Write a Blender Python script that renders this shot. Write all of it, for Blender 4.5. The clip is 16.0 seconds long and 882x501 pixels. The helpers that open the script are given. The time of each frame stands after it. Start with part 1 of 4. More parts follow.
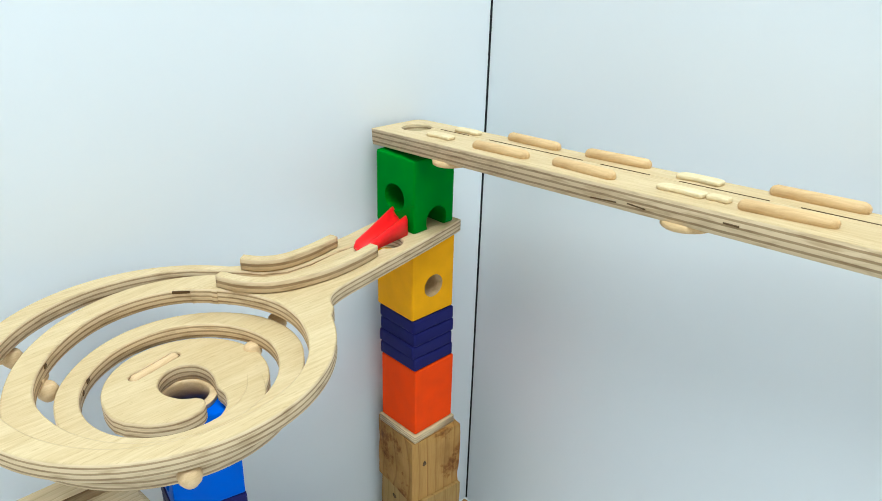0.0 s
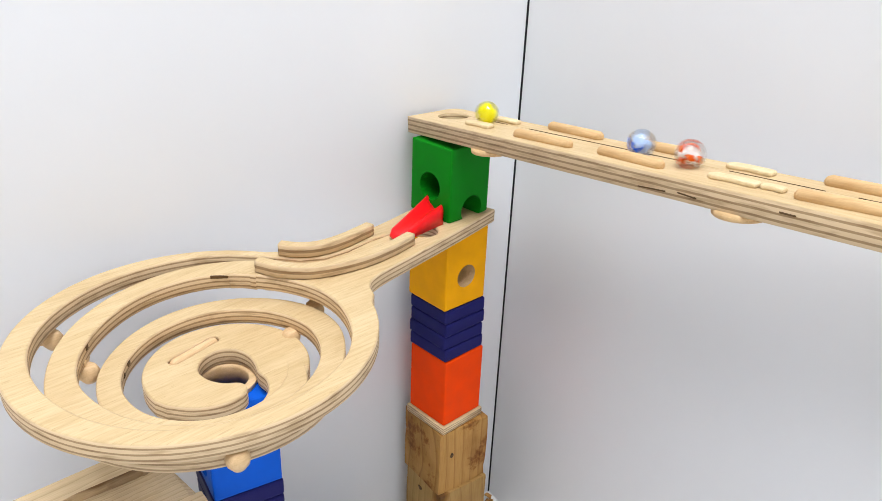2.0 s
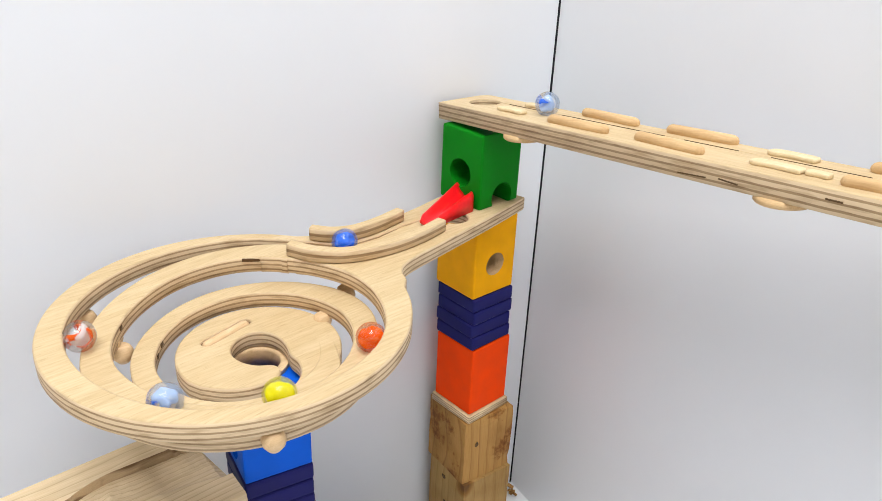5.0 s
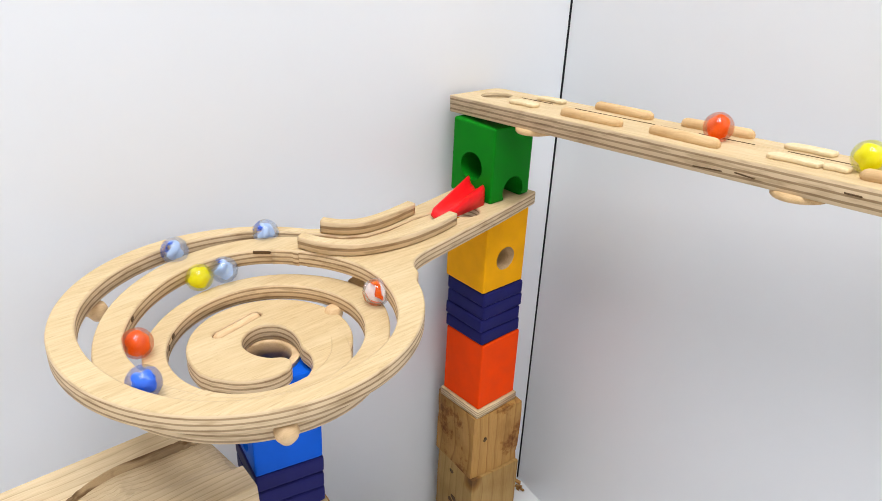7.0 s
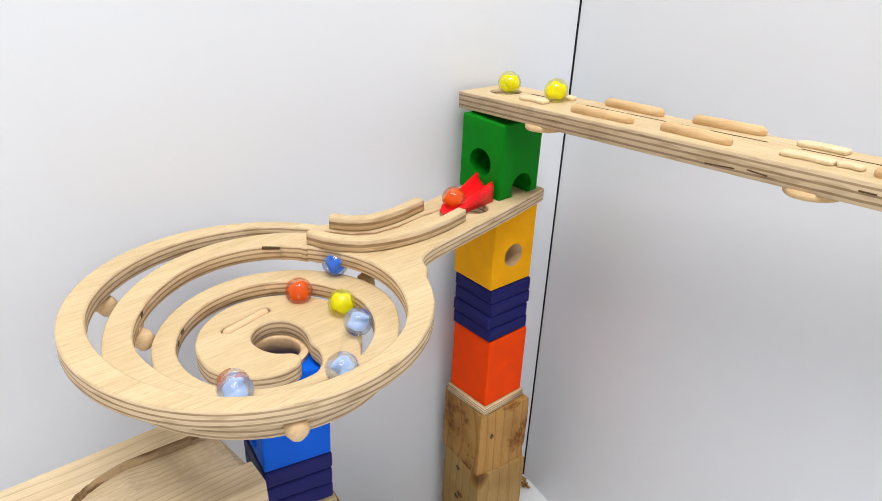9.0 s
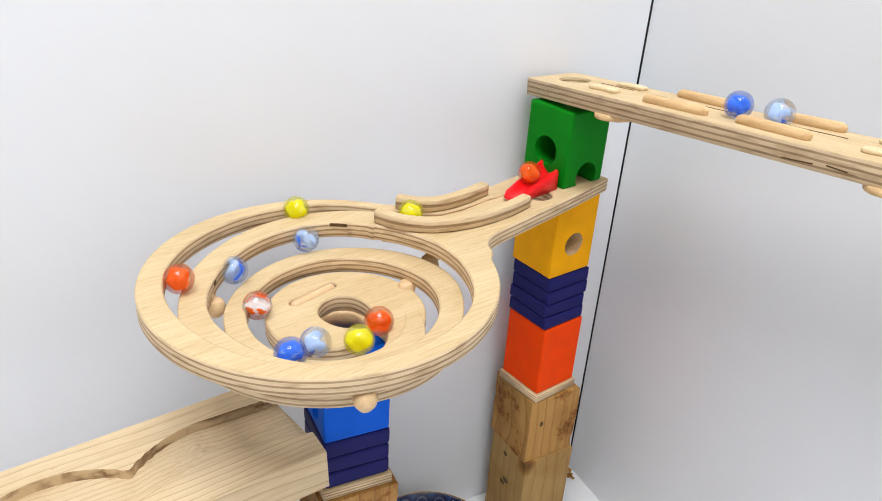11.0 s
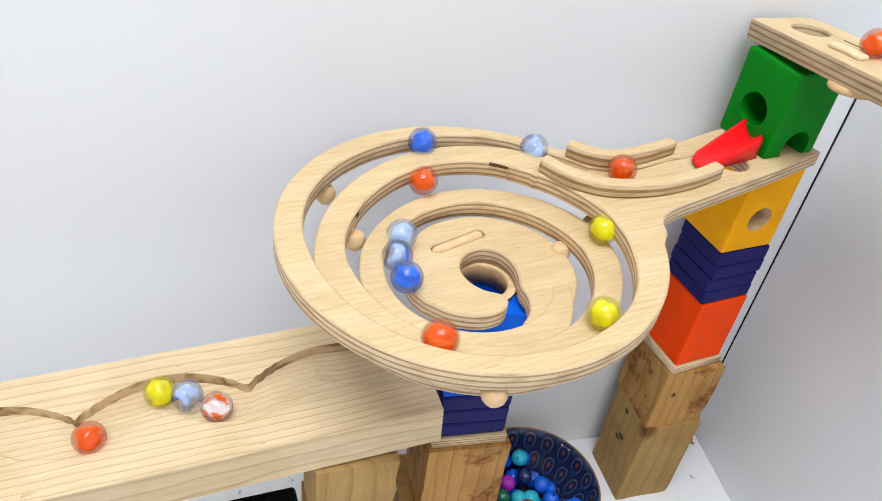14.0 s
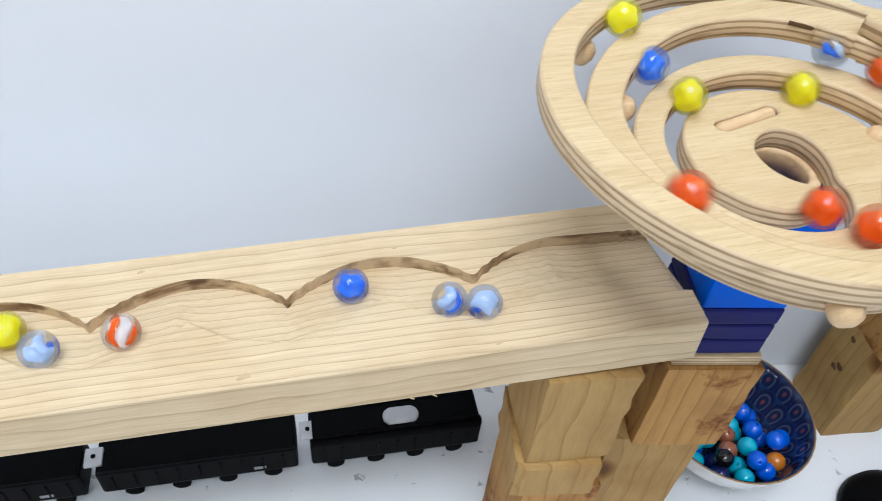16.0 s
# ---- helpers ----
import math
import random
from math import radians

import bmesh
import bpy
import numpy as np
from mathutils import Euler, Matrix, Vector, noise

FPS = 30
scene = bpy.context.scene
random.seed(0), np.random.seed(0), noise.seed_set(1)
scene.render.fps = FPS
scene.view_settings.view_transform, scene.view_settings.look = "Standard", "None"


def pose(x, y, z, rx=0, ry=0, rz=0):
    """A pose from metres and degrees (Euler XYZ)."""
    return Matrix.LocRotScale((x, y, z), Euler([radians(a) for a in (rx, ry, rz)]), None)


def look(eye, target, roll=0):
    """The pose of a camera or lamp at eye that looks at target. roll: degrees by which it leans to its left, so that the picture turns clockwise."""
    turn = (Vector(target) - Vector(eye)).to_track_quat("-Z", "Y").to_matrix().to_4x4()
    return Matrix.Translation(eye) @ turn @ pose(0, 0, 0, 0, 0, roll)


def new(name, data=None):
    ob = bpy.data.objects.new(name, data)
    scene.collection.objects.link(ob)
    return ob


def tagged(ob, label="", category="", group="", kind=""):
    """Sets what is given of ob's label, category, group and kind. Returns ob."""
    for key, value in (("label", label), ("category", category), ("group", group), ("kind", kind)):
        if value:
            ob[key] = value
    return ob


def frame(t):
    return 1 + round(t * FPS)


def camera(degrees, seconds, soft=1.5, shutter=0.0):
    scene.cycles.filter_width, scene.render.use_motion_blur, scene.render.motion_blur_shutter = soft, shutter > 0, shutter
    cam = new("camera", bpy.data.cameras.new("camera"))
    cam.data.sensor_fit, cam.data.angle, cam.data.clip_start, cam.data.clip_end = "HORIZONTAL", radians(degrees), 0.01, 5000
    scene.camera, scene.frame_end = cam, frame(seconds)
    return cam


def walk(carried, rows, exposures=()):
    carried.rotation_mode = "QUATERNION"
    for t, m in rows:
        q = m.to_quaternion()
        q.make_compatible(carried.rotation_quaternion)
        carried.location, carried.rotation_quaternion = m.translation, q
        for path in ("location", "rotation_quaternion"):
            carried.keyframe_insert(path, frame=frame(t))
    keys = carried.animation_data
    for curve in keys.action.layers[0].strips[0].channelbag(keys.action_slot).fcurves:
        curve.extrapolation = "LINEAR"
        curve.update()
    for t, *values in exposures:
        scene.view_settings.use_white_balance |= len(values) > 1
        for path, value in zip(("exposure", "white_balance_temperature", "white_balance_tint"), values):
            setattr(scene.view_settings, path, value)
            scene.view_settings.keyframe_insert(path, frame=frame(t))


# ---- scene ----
cam = camera(60.4, 16.0, soft=0.5, shutter=0.2)
PATH = [
    (0, (-0.3450, -0.3586, 0.5688), (0.9548, 0.9001, -0.2833), 1.62),
    (0.5, (-0.3472, -0.3476, 0.5617), (0.9486, 0.9125, -0.2944), 2.20),
    (1, (-0.3464, -0.3497, 0.5621), (0.9497, 0.9089, -0.2959), 2.17),
    (1.5, (-0.3528, -0.3457, 0.5609), (0.9403, 0.9149, -0.2985), 2.29),
    (2, (-0.3591, -0.3432, 0.5614), (0.9288, 0.9235, -0.2969), 2.30),
    (2.5, (-0.3635, -0.3406, 0.5604), (0.9111, 0.9379, -0.3003), 2.32),
    (3, (-0.3620, -0.3387, 0.5582), (0.9053, 0.9440, -0.3072), 2.32),
    (3.5, (-0.3629, -0.3371, 0.5564), (0.9004, 0.9486, -0.3101), 2.35),
    (4, (-0.3638, -0.3359, 0.5553), (0.8969, 0.9505, -0.3140), 2.39),
    (6.5, (-0.3691, -0.3333, 0.5545), (0.8819, 0.9561, -0.3244), 2.70),
    (7, (-0.3688, -0.3308, 0.5521), (0.8784, 0.9594, -0.3310), 2.74),
    (7.5, (-0.3697, -0.3282, 0.5508), (0.8755, 0.9604, -0.3375), 2.90),
    (8, (-0.3693, -0.3277, 0.5515), (0.8741, 0.9605, -0.3399), 2.88),
    (10.5, (-0.3809, -0.3261, 0.5495), (0.8150, 1.0038, -0.3456), 3.64),
    (11, (-0.3849, -0.3228, 0.5483), (0.7644, 1.0312, -0.3713), 3.96),
    (11.5, (-0.3824, -0.3200, 0.5469), (0.7040, 1.0499, -0.4243), 4.35),
    (12, (-0.3789, -0.3167, 0.5494), (0.6457, 1.0654, -0.4704), 4.76),
    (12.5, (-0.3729, -0.3142, 0.5563), (0.5851, 1.0830, -0.5068), 5.17),
    (13, (-0.3621, -0.3055, 0.5621), (0.5245, 1.0952, -0.5568), 6.17),
    (13.5, (-0.3575, -0.2867, 0.5622), (0.4669, 1.1054, -0.6135), 7.23),
    (14, (-0.3599, -0.2645, 0.5638), (0.4059, 1.1042, -0.6773), 8.48),
    (14.5, (-0.3643, -0.2467, 0.5599), (0.3439, 1.0967, -0.7415), 8.76),
    (15, (-0.3666, -0.2205, 0.5450), (0.2556, 1.0779, -0.8431), 8.09),
    (15.2, (-0.3767, -0.2119, 0.5368), (0.2254, 1.0846, -0.8619), 7.51),
    (15.5, (-0.3769, -0.2010, 0.5221), (0.1605, 1.0755, -0.9207), 7.50),
    (16, (-0.4056, -0.2038, 0.5052), (0.0672, 1.0908, -0.9440), 5.95),
]
EXPOSURES = [(0.0, 0.0, 5900, -6), (0.1, 0.0, 6050, -2), (0.4, 0.0, 6230, 5), (1.1, 0.0, 6520, 10), (13.0, 0.0, 6500, 10), (14.0, 0.0, 6380, 9), (15.0, -0.09, 6350, 9), (16.0, -0.11, 5850, 7)]
walk(cam, [(t, look(eye, target, roll)) for t, eye, target, roll in PATH], EXPOSURES)

# ---- world and lights ----
SUN_ELEV, SUN_ROT = radians(42), radians(200)
world = bpy.data.worlds.new("daylight")
scene.world = world
world.use_nodes = True
wn = world.node_tree
sky = wn.nodes.new("ShaderNodeTexSky")
sky.sky_type, sky.sun_disc, sky.sun_elevation, sky.sun_rotation = "NISHITA", False, SUN_ELEV, SUN_ROT
wn.links.new(sky.outputs[0], wn.nodes["Background"].inputs[0])
wn.nodes["Background"].inputs[1].default_value = 0.12


def area_lamp(name, eye, target, width, height, watts, colour):
    data = bpy.data.lights.new(name, "AREA")
    data.shape, data.size, data.size_y, data.energy, data.color = "RECTANGLE", width, height, watts, colour
    ob = new(name, data)
    ob.matrix_world = look(eye, target)
    return ob


area_lamp("window_light", (0.30, -2.02, 1.35), (-0.2, 0.0, 0.4), 1.3, 1.2, 11.5, (0.80, 0.92, 1.0))
area_lamp("ceiling_light_glow", (-0.7, -0.6, 2.32), (-0.7, -0.6, 0.0), 1.2, 1.2, 54.5, (0.94, 0.96, 1.0))


# ---- materials ----
def material(name):
    m = bpy.data.materials.new(name)
    m.use_nodes = True
    return m, m.node_tree.nodes, m.node_tree.links, m.node_tree.nodes["Principled BSDF"]


def node(nodes, kind, **values):
    n = nodes.new(kind)
    for key, value in values.items():
        n.inputs[key.replace("_", " ")].default_value = value
    return n


def ramp(nodes, stops):
    n = nodes.new("ShaderNodeValToRGB")
    e = n.color_ramp.elements
    while len(e) < len(stops):
        e.new(0.5)
    for item, (pos, col) in zip(e, stops):
        item.position, item.color = pos, (*col, 1.0)
    return n


def mix(nodes, links, fac, a, b, blend="MIX"):
    n = nodes.new("ShaderNodeMix")
    n.data_type, n.blend_type = "RGBA", blend
    for sock, value in ((n.inputs[0], fac), (n.inputs[6], a), (n.inputs[7], b)):
        if hasattr(value, "is_linked"):
            links.new(value, sock)
        else:
            sock.default_value = value if isinstance(value, (int, float)) else (*value, 1.0)
    return n.outputs[2]


def coords(nodes, links, scale, turn=(0, 0, 0), source="Object"):
    tc = nodes.new("ShaderNodeTexCoord")
    mp = nodes.new("ShaderNodeMapping")
    mp.inputs["Scale"].default_value = scale
    mp.inputs["Rotation"].default_value = turn
    links.new(tc.outputs[source], mp.inputs[0])
    return mp.outputs[0]


def bump(nodes, links, bsdf, height, strength, distance):
    b = node(nodes, "ShaderNodeBump", Strength=strength, Distance=distance)
    links.new(height, b.inputs["Height"])
    links.new(b.outputs[0], bsdf.inputs["Normal"])


def plywood(name, turn, pale=(0.67, 0.515, 0.30), deep=(0.56, 0.405, 0.217), plies=7):
    """Birch plywood: fine straight grain on the faces, dark and light plies on the edges (UV v runs through the thickness)."""
    m, n, l, b = material(name)
    grain = node(n, "ShaderNodeTexNoise", Scale=1.0, Detail=6.0, Roughness=0.65)
    l.new(coords(n, l, (45, 700, 45), (0, 0, turn)), grain.inputs["Vector"])
    blot = node(n, "ShaderNodeTexNoise", Scale=1.0, Detail=3.0)
    l.new(coords(n, l, (14, 45, 14), (0, 0, turn)), blot.inputs["Vector"])
    face = ramp(n, [(0.3, deep), (0.62, pale)])
    l.new(grain.outputs[0], face.inputs[0])
    tone = ramp(n, [(0.35, (0.90, 0.86, 0.80)), (0.65, (1.0, 1.0, 1.0))])
    l.new(blot.outputs[0], tone.inputs[0])
    top = mix(n, l, 0.85, face.outputs[0], tone.outputs[0], "MULTIPLY")
    pore = node(n, "ShaderNodeTexNoise", Scale=1.0, Detail=2.0, Roughness=0.6)
    l.new(coords(n, l, (130, 1500, 130), (0, 0, turn)), pore.inputs["Vector"])
    dash = ramp(n, [(0.28, (0.62, 0.52, 0.42)), (0.40, (1, 1, 1))])
    l.new(pore.outputs[0], dash.inputs[0])
    top = mix(n, l, 0.4, top, dash.outputs[0], "MULTIPLY")
    uv = n.new("ShaderNodeUVMap")
    sep = n.new("ShaderNodeSeparateXYZ")
    l.new(uv.outputs[0], sep.inputs[0])
    wob = node(n, "ShaderNodeTexNoise", Scale=120.0, Detail=3.0)
    l.new(coords(n, l, (0.5, 0.5, 3.0)), wob.inputs["Vector"])
    add = n.new("ShaderNodeMath")
    add.operation = "MULTIPLY_ADD"
    add.inputs[1].default_value, add.inputs[2].default_value = 0.06, -0.03
    l.new(wob.outputs[0], add.inputs[0])
    tot = n.new("ShaderNodeMath")
    tot.operation = "ADD"
    l.new(sep.outputs[1], tot.inputs[0])
    l.new(add.outputs[0], tot.inputs[1])
    light, dark = (0.70, 0.53, 0.33), (0.38, 0.25, 0.135)
    stops = []
    for i in range(plies):
        c = dark if i % 2 else light
        lo, hi = (0.22, 0.78) if i % 2 else (-0.08, 1.08)
        stops += [(max(0.0, (i + lo) / plies), c), (min(1.0, (i + hi) / plies), c)]
    edge = ramp(n, stops)
    l.new(tot.outputs[0], edge.inputs[0])
    streak = ramp(n, [(0.32, (0.62, 0.55, 0.47)), (0.5, (1, 1, 1))])
    l.new(wob.outputs[0], streak.inputs[0])
    side = mix(n, l, 0.7, edge.outputs[0], streak.outputs[0], "MULTIPLY")
    geo = n.new("ShaderNodeNewGeometry")
    sn = n.new("ShaderNodeSeparateXYZ")
    l.new(geo.outputs["Normal"], sn.inputs[0])
    ab = n.new("ShaderNodeMath")
    ab.operation = "ABSOLUTE"
    l.new(sn.outputs[2], ab.inputs[0])
    sel = ramp(n, [(0.55, (0, 0, 0)), (0.8, (1, 1, 1))])
    l.new(ab.outputs[0], sel.inputs[0])
    l.new(mix(n, l, sel.outputs[0], side, top), b.inputs["Base Color"])
    b.inputs["Roughness"].default_value = 0.5
    b.inputs["Specular IOR Level"].default_value = 0.2
    bump(n, l, b, grain.outputs[0], 0.25, 0.0004)
    return m


def solid_wood(name, turn, pale, deep, scale=1.0, knots=0.0, rough=0.6, relief=0.4, warp_by=0.012, lines=110, stain=(0.80, 0.72, 0.62), core=None, gap=0.004, spread=0.58):
    """Sawn softwood: growth lines along x after the turn, blotches and a few knots."""
    m, n, l, b = material(name)
    warp = node(n, "ShaderNodeTexNoise", Scale=9.0 * scale, Detail=2.0)
    vec = coords(n, l, (1, 1, 1), turn)
    l.new(vec, warp.inputs["Vector"])
    bend = mix(n, l, warp_by, vec, warp.outputs[1], "ADD")
    st = n.new("ShaderNodeMapping")
    st.inputs["Scale"].default_value = (5 * scale, lines * scale, lines * scale)
    l.new(bend, st.inputs[0])
    rings = node(n, "ShaderNodeTexNoise", Scale=1.0, Detail=3.0, Roughness=0.55)
    l.new(st.outputs[0], rings.inputs["Vector"])
    fine_map = n.new("ShaderNodeMapping")
    fine_map.inputs["Scale"].default_value = (60 * scale, 1400 * scale, 1400 * scale)
    l.new(vec, fine_map.inputs[0])
    fine = node(n, "ShaderNodeTexNoise", Scale=1.0, Detail=3.0)
    l.new(fine_map.outputs[0], fine.inputs["Vector"])
    low = [0.80 * p + 0.20 * d for p, d in zip(pale, deep)] if core else deep
    col = ramp(n, [(0.34, low), (0.5, pale), (0.75, [min(1.0, c * 1.08) for c in pale])])
    l.new(rings.outputs[0], col.inputs[0])
    grain = col.outputs[0]
    if core:
        bow = node(n, "ShaderNodeTexNoise", Scale=1.0, Detail=3.0)
        bow_map = n.new("ShaderNodeMapping")
        bow_map.inputs["Scale"].default_value = (6, 16, 16)
        l.new(vec, bow_map.inputs[0])
        l.new(bow_map.outputs[0], bow.inputs["Vector"])
        bowed = mix(n, l, 0.010, bend, bow.outputs[1], "ADD")
        hub = n.new("ShaderNodeMapping")
        hub.inputs["Location"].default_value = (0.0, *core)
        l.new(bowed, hub.inputs[0])
        wave = node(n, "ShaderNodeTexWave", Scale=0.314 / gap, Distortion=0.0)
        wave.wave_type, wave.rings_direction, wave.wave_profile = "RINGS", "X", "SAW"
        l.new(hub.outputs[0], wave.inputs["Vector"])
        late = ramp(n, [(0.0, (0, 0, 0)), (0.62, (0.07,) * 3), (0.84, (0.32,) * 3), (0.945, (0.85,) * 3), (1.0, (0, 0, 0))])
        l.new(wave.outputs[1], late.inputs[0])
        fade = mix(n, l, 1.0, late.outputs[0], mix(n, l, rings.outputs[0], (0.15,) * 3, (1.3,) * 3), "MULTIPLY")
        grain = mix(n, l, fade, col.outputs[0], deep)
    fcol = ramp(n, [(0.3, (0.86, 0.82, 0.76)), (0.6, (1, 1, 1))])
    l.new(fine.outputs[0], fcol.inputs[0])
    out = mix(n, l, 0.8, grain, fcol.outputs[0], "MULTIPLY")
    blot = node(n, "ShaderNodeTexNoise", Scale=22.0 * scale, Detail=4.0)
    l.new(vec, blot.inputs["Vector"])
    bcol = ramp(n, [(0.36, stain), (spread, (1, 1, 1))])
    l.new(blot.outputs[0], bcol.inputs[0])
    out = mix(n, l, 0.6, out, bcol.outputs[0], "MULTIPLY")
    if knots:
        vor = node(n, "ShaderNodeTexVoronoi", Scale=knots)
        vm = n.new("ShaderNodeMapping")
        vm.inputs["Scale"].default_value = (0.7, 1.0, 1.0)
        l.new(bend, vm.inputs[0])
        l.new(vm.outputs[0], vor.inputs["Vector"])
        kr = ramp(n, [(0.05, (0.20, 0.09, 0.04)), (0.09, (0.55, 0.38, 0.22)), (0.14, (1, 1, 1))])
        l.new(vor.outputs[0], kr.inputs[0])
        out = mix(n, l, 0.8, out, kr.outputs[0], "MULTIPLY")
    if stain[0] < 0.7 and core:
        rot = node(n, "ShaderNodeTexNoise", Scale=26.0, Detail=9.0, Roughness=0.72)
        l.new(vec, rot.inputs["Vector"])
        rc = ramp(n, [(0.36, (0.26, 0.14, 0.07)), (0.42, (0.58, 0.41, 0.27)), (0.47, (1, 1, 1))])
        l.new(rot.outputs[0], rc.inputs[0])
        out = mix(n, l, 0.85, out, rc.outputs[0], "MULTIPLY")
    l.new(out, b.inputs["Base Color"])
    b.inputs["Roughness"].default_value = rough
    b.inputs["Specular IOR Level"].default_value = 0.2
    bump(n, l, b, rings.outputs[0], relief, 0.0006)
    return m


def paint(name, colour, rough=0.45, wear=0.12):
    """Lacquered wood: the grain shows faintly through the paint."""
    m, n, l, b = material(name)
    grain = node(n, "ShaderNodeTexNoise", Scale=1.0, Detail=5.0)
    l.new(coords(n, l, (500, 500, 40)), grain.inputs["Vector"])
    blot = node(n, "ShaderNodeTexNoise", Scale=60.0, Detail=3.0)
    l.new(coords(n, l, (1, 1, 1)), blot.inputs["Vector"])
    c = ramp(n, [(0.3, [x * (1 - wear) for x in colour]), (0.7, colour)])
    l.new(blot.outputs[0], c.inputs[0])
    l.new(c.outputs[0], b.inputs["Base Color"])
    rr = ramp(n, [(0.3, (rough - 0.08,) * 3), (0.7, (rough + 0.1,) * 3)])
    l.new(blot.outputs[0], rr.inputs[0])
    l.new(rr.outputs[0], b.inputs["Roughness"])
    b.inputs["Specular IOR Level"].default_value = 0.08
    bump(n, l, b, grain.outputs[0], 0.12, 0.0003)
    return m


def panel(name, colour, rough, dirt, dirt_scale):
    """White board or painted wall: faint blotches, small marks."""
    m, n, l, b = material(name)
    blot = node(n, "ShaderNodeTexNoise", Scale=3.0, Detail=4.0)
    l.new(coords(n, l, (1, 1, 1)), blot.inputs["Vector"])
    c = ramp(n, [(0.3, [x * 0.965 for x in colour]), (0.7, colour)])
    l.new(blot.outputs[0], c.inputs[0])
    spot = node(n, "ShaderNodeTexNoise", Scale=dirt_scale, Detail=5.0, Roughness=0.7)
    l.new(coords(n, l, (1, 1, 1)), spot.inputs["Vector"])
    sp = ramp(n, [(dirt, (0.35, 0.33, 0.32)), (dirt + 0.03, (1, 1, 1))])
    l.new(spot.outputs[0], sp.inputs[0])
    l.new(mix(n, l, 0.8, c.outputs[0], sp.outputs[0], "MULTIPLY"), b.inputs["Base Color"])
    b.inputs["Roughness"].default_value = rough
    fine = node(n, "ShaderNodeTexNoise", Scale=700.0, Detail=2.0)
    l.new(coords(n, l, (1, 1, 1)), fine.inputs["Vector"])
    bump(n, l, b, fine.outputs[0], 0.05, 0.0002)
    return m


def plastic(name, colour, rough=0.35, coat=0.0, spec=0.3):
    m, n, l, b = material(name)
    spot = node(n, "ShaderNodeTexNoise", Scale=160.0, Detail=3.0)
    l.new(coords(n, l, (1, 1, 1)), spot.inputs["Vector"])
    c = ramp(n, [(0.3, [x * 0.85 for x in colour]), (0.7, colour)])
    l.new(spot.outputs[0], c.inputs[0])
    l.new(c.outputs[0], b.inputs["Base Color"])
    b.inputs["Roughness"].default_value = rough
    b.inputs["Coat Weight"].default_value = coat
    b.inputs["Specular IOR Level"].default_value = spec
    return m


def swirl_glass(name, colour, second):
    """Streaked coloured glass inside a marble: lit from both sides."""
    m, n, l, b = material(name)
    streak = node(n, "ShaderNodeTexNoise", Scale=1.0, Detail=3.0, Distortion=0.8)
    l.new(coords(n, l, (330, 330, 90)), streak.inputs["Vector"])
    c = ramp(n, [(0.36, colour), (0.56, colour), (0.72, second)])
    l.new(streak.outputs[0], c.inputs[0])
    dif = n.new("ShaderNodeBsdfDiffuse")
    tra = n.new("ShaderNodeBsdfTranslucent")
    both = node(n, "ShaderNodeMixShader", Fac=0.42)
    for s in (dif, tra):
        l.new(c.outputs[0], s.inputs[0])
    l.new(dif.outputs[0], both.inputs[1])
    l.new(tra.outputs[0], both.inputs[2])
    l.new(both.outputs[0], n["Material Output"].inputs["Surface"])
    return m


def glass(name, tint):
    """Clear marble glass: most light is bent, a part goes straight on, with a gloss that grows at the rim."""
    m, n, l, b = material(name)
    lens = node(n, "ShaderNodeBsdfRefraction", Color=(*tint, 1), Roughness=0.0, IOR=1.5)
    clear = node(n, "ShaderNodeBsdfTransparent", Color=(*tint, 1))
    gloss = node(n, "ShaderNodeBsdfGlossy", Color=(1, 1, 1, 1), Roughness=0.02)
    half = node(n, "ShaderNodeMixShader", Fac=0.66)
    l.new(lens.outputs[0], half.inputs[1])
    l.new(clear.outputs[0], half.inputs[2])
    rim = node(n, "ShaderNodeLayerWeight", Blend=0.5)
    amount = ramp(n, [(0.0, (0.035,) * 3), (0.6, (0.05,) * 3), (0.85, (0.09,) * 3), (1.0, (0.26,) * 3)])
    l.new(rim.outputs["Facing"], amount.inputs[0])
    full = n.new("ShaderNodeMixShader")
    l.new(amount.outputs[0], full.inputs[0])
    l.new(half.outputs[0], full.inputs[1])
    l.new(gloss.outputs[0], full.inputs[2])
    l.new(full.outputs[0], n["Material Output"].inputs["Surface"])
    return m


PLY = plywood("birch_plywood", radians(20))
PLY_DECK = plywood("birch_plywood_deck", 0.0)
PLY_RAIL = plywood("birch_rail", radians(20), plies=3)
BEECH = solid_wood("beech_dowel", (0, 0, 0), (0.70, 0.475, 0.245), (0.58, 0.37, 0.175), 2.0, rough=0.5, relief=0.15)
PALE = solid_wood("pale_basswood", (0, 0, 0), (0.80, 0.66, 0.42), (0.70, 0.55, 0.32), 2.0, rough=0.6, relief=0.15)
MAPLE = solid_wood("maple_peg", (0, 0, 0), (0.74, 0.53, 0.31), (0.64, 0.44, 0.24), 2.0, rough=0.45, relief=0.1)
PINE = solid_wood("pine_beam", (0, 0, 0), (0.68, 0.535, 0.34), (0.40, 0.27, 0.14), 1.0, knots=11.0, rough=0.62, relief=0.2, warp_by=0.004, lines=210, stain=(0.88, 0.82, 0.74), core=(0.11, 0.06), gap=0.0037)
PINE_DARK = solid_wood("dark_blotched_pine", (0, 0, 0), (0.56, 0.41, 0.24), (0.20, 0.115, 0.055), 2.2, rough=0.7, relief=0.3, warp_by=0.01, lines=60, stain=(0.22, 0.13, 0.08), spread=0.46)
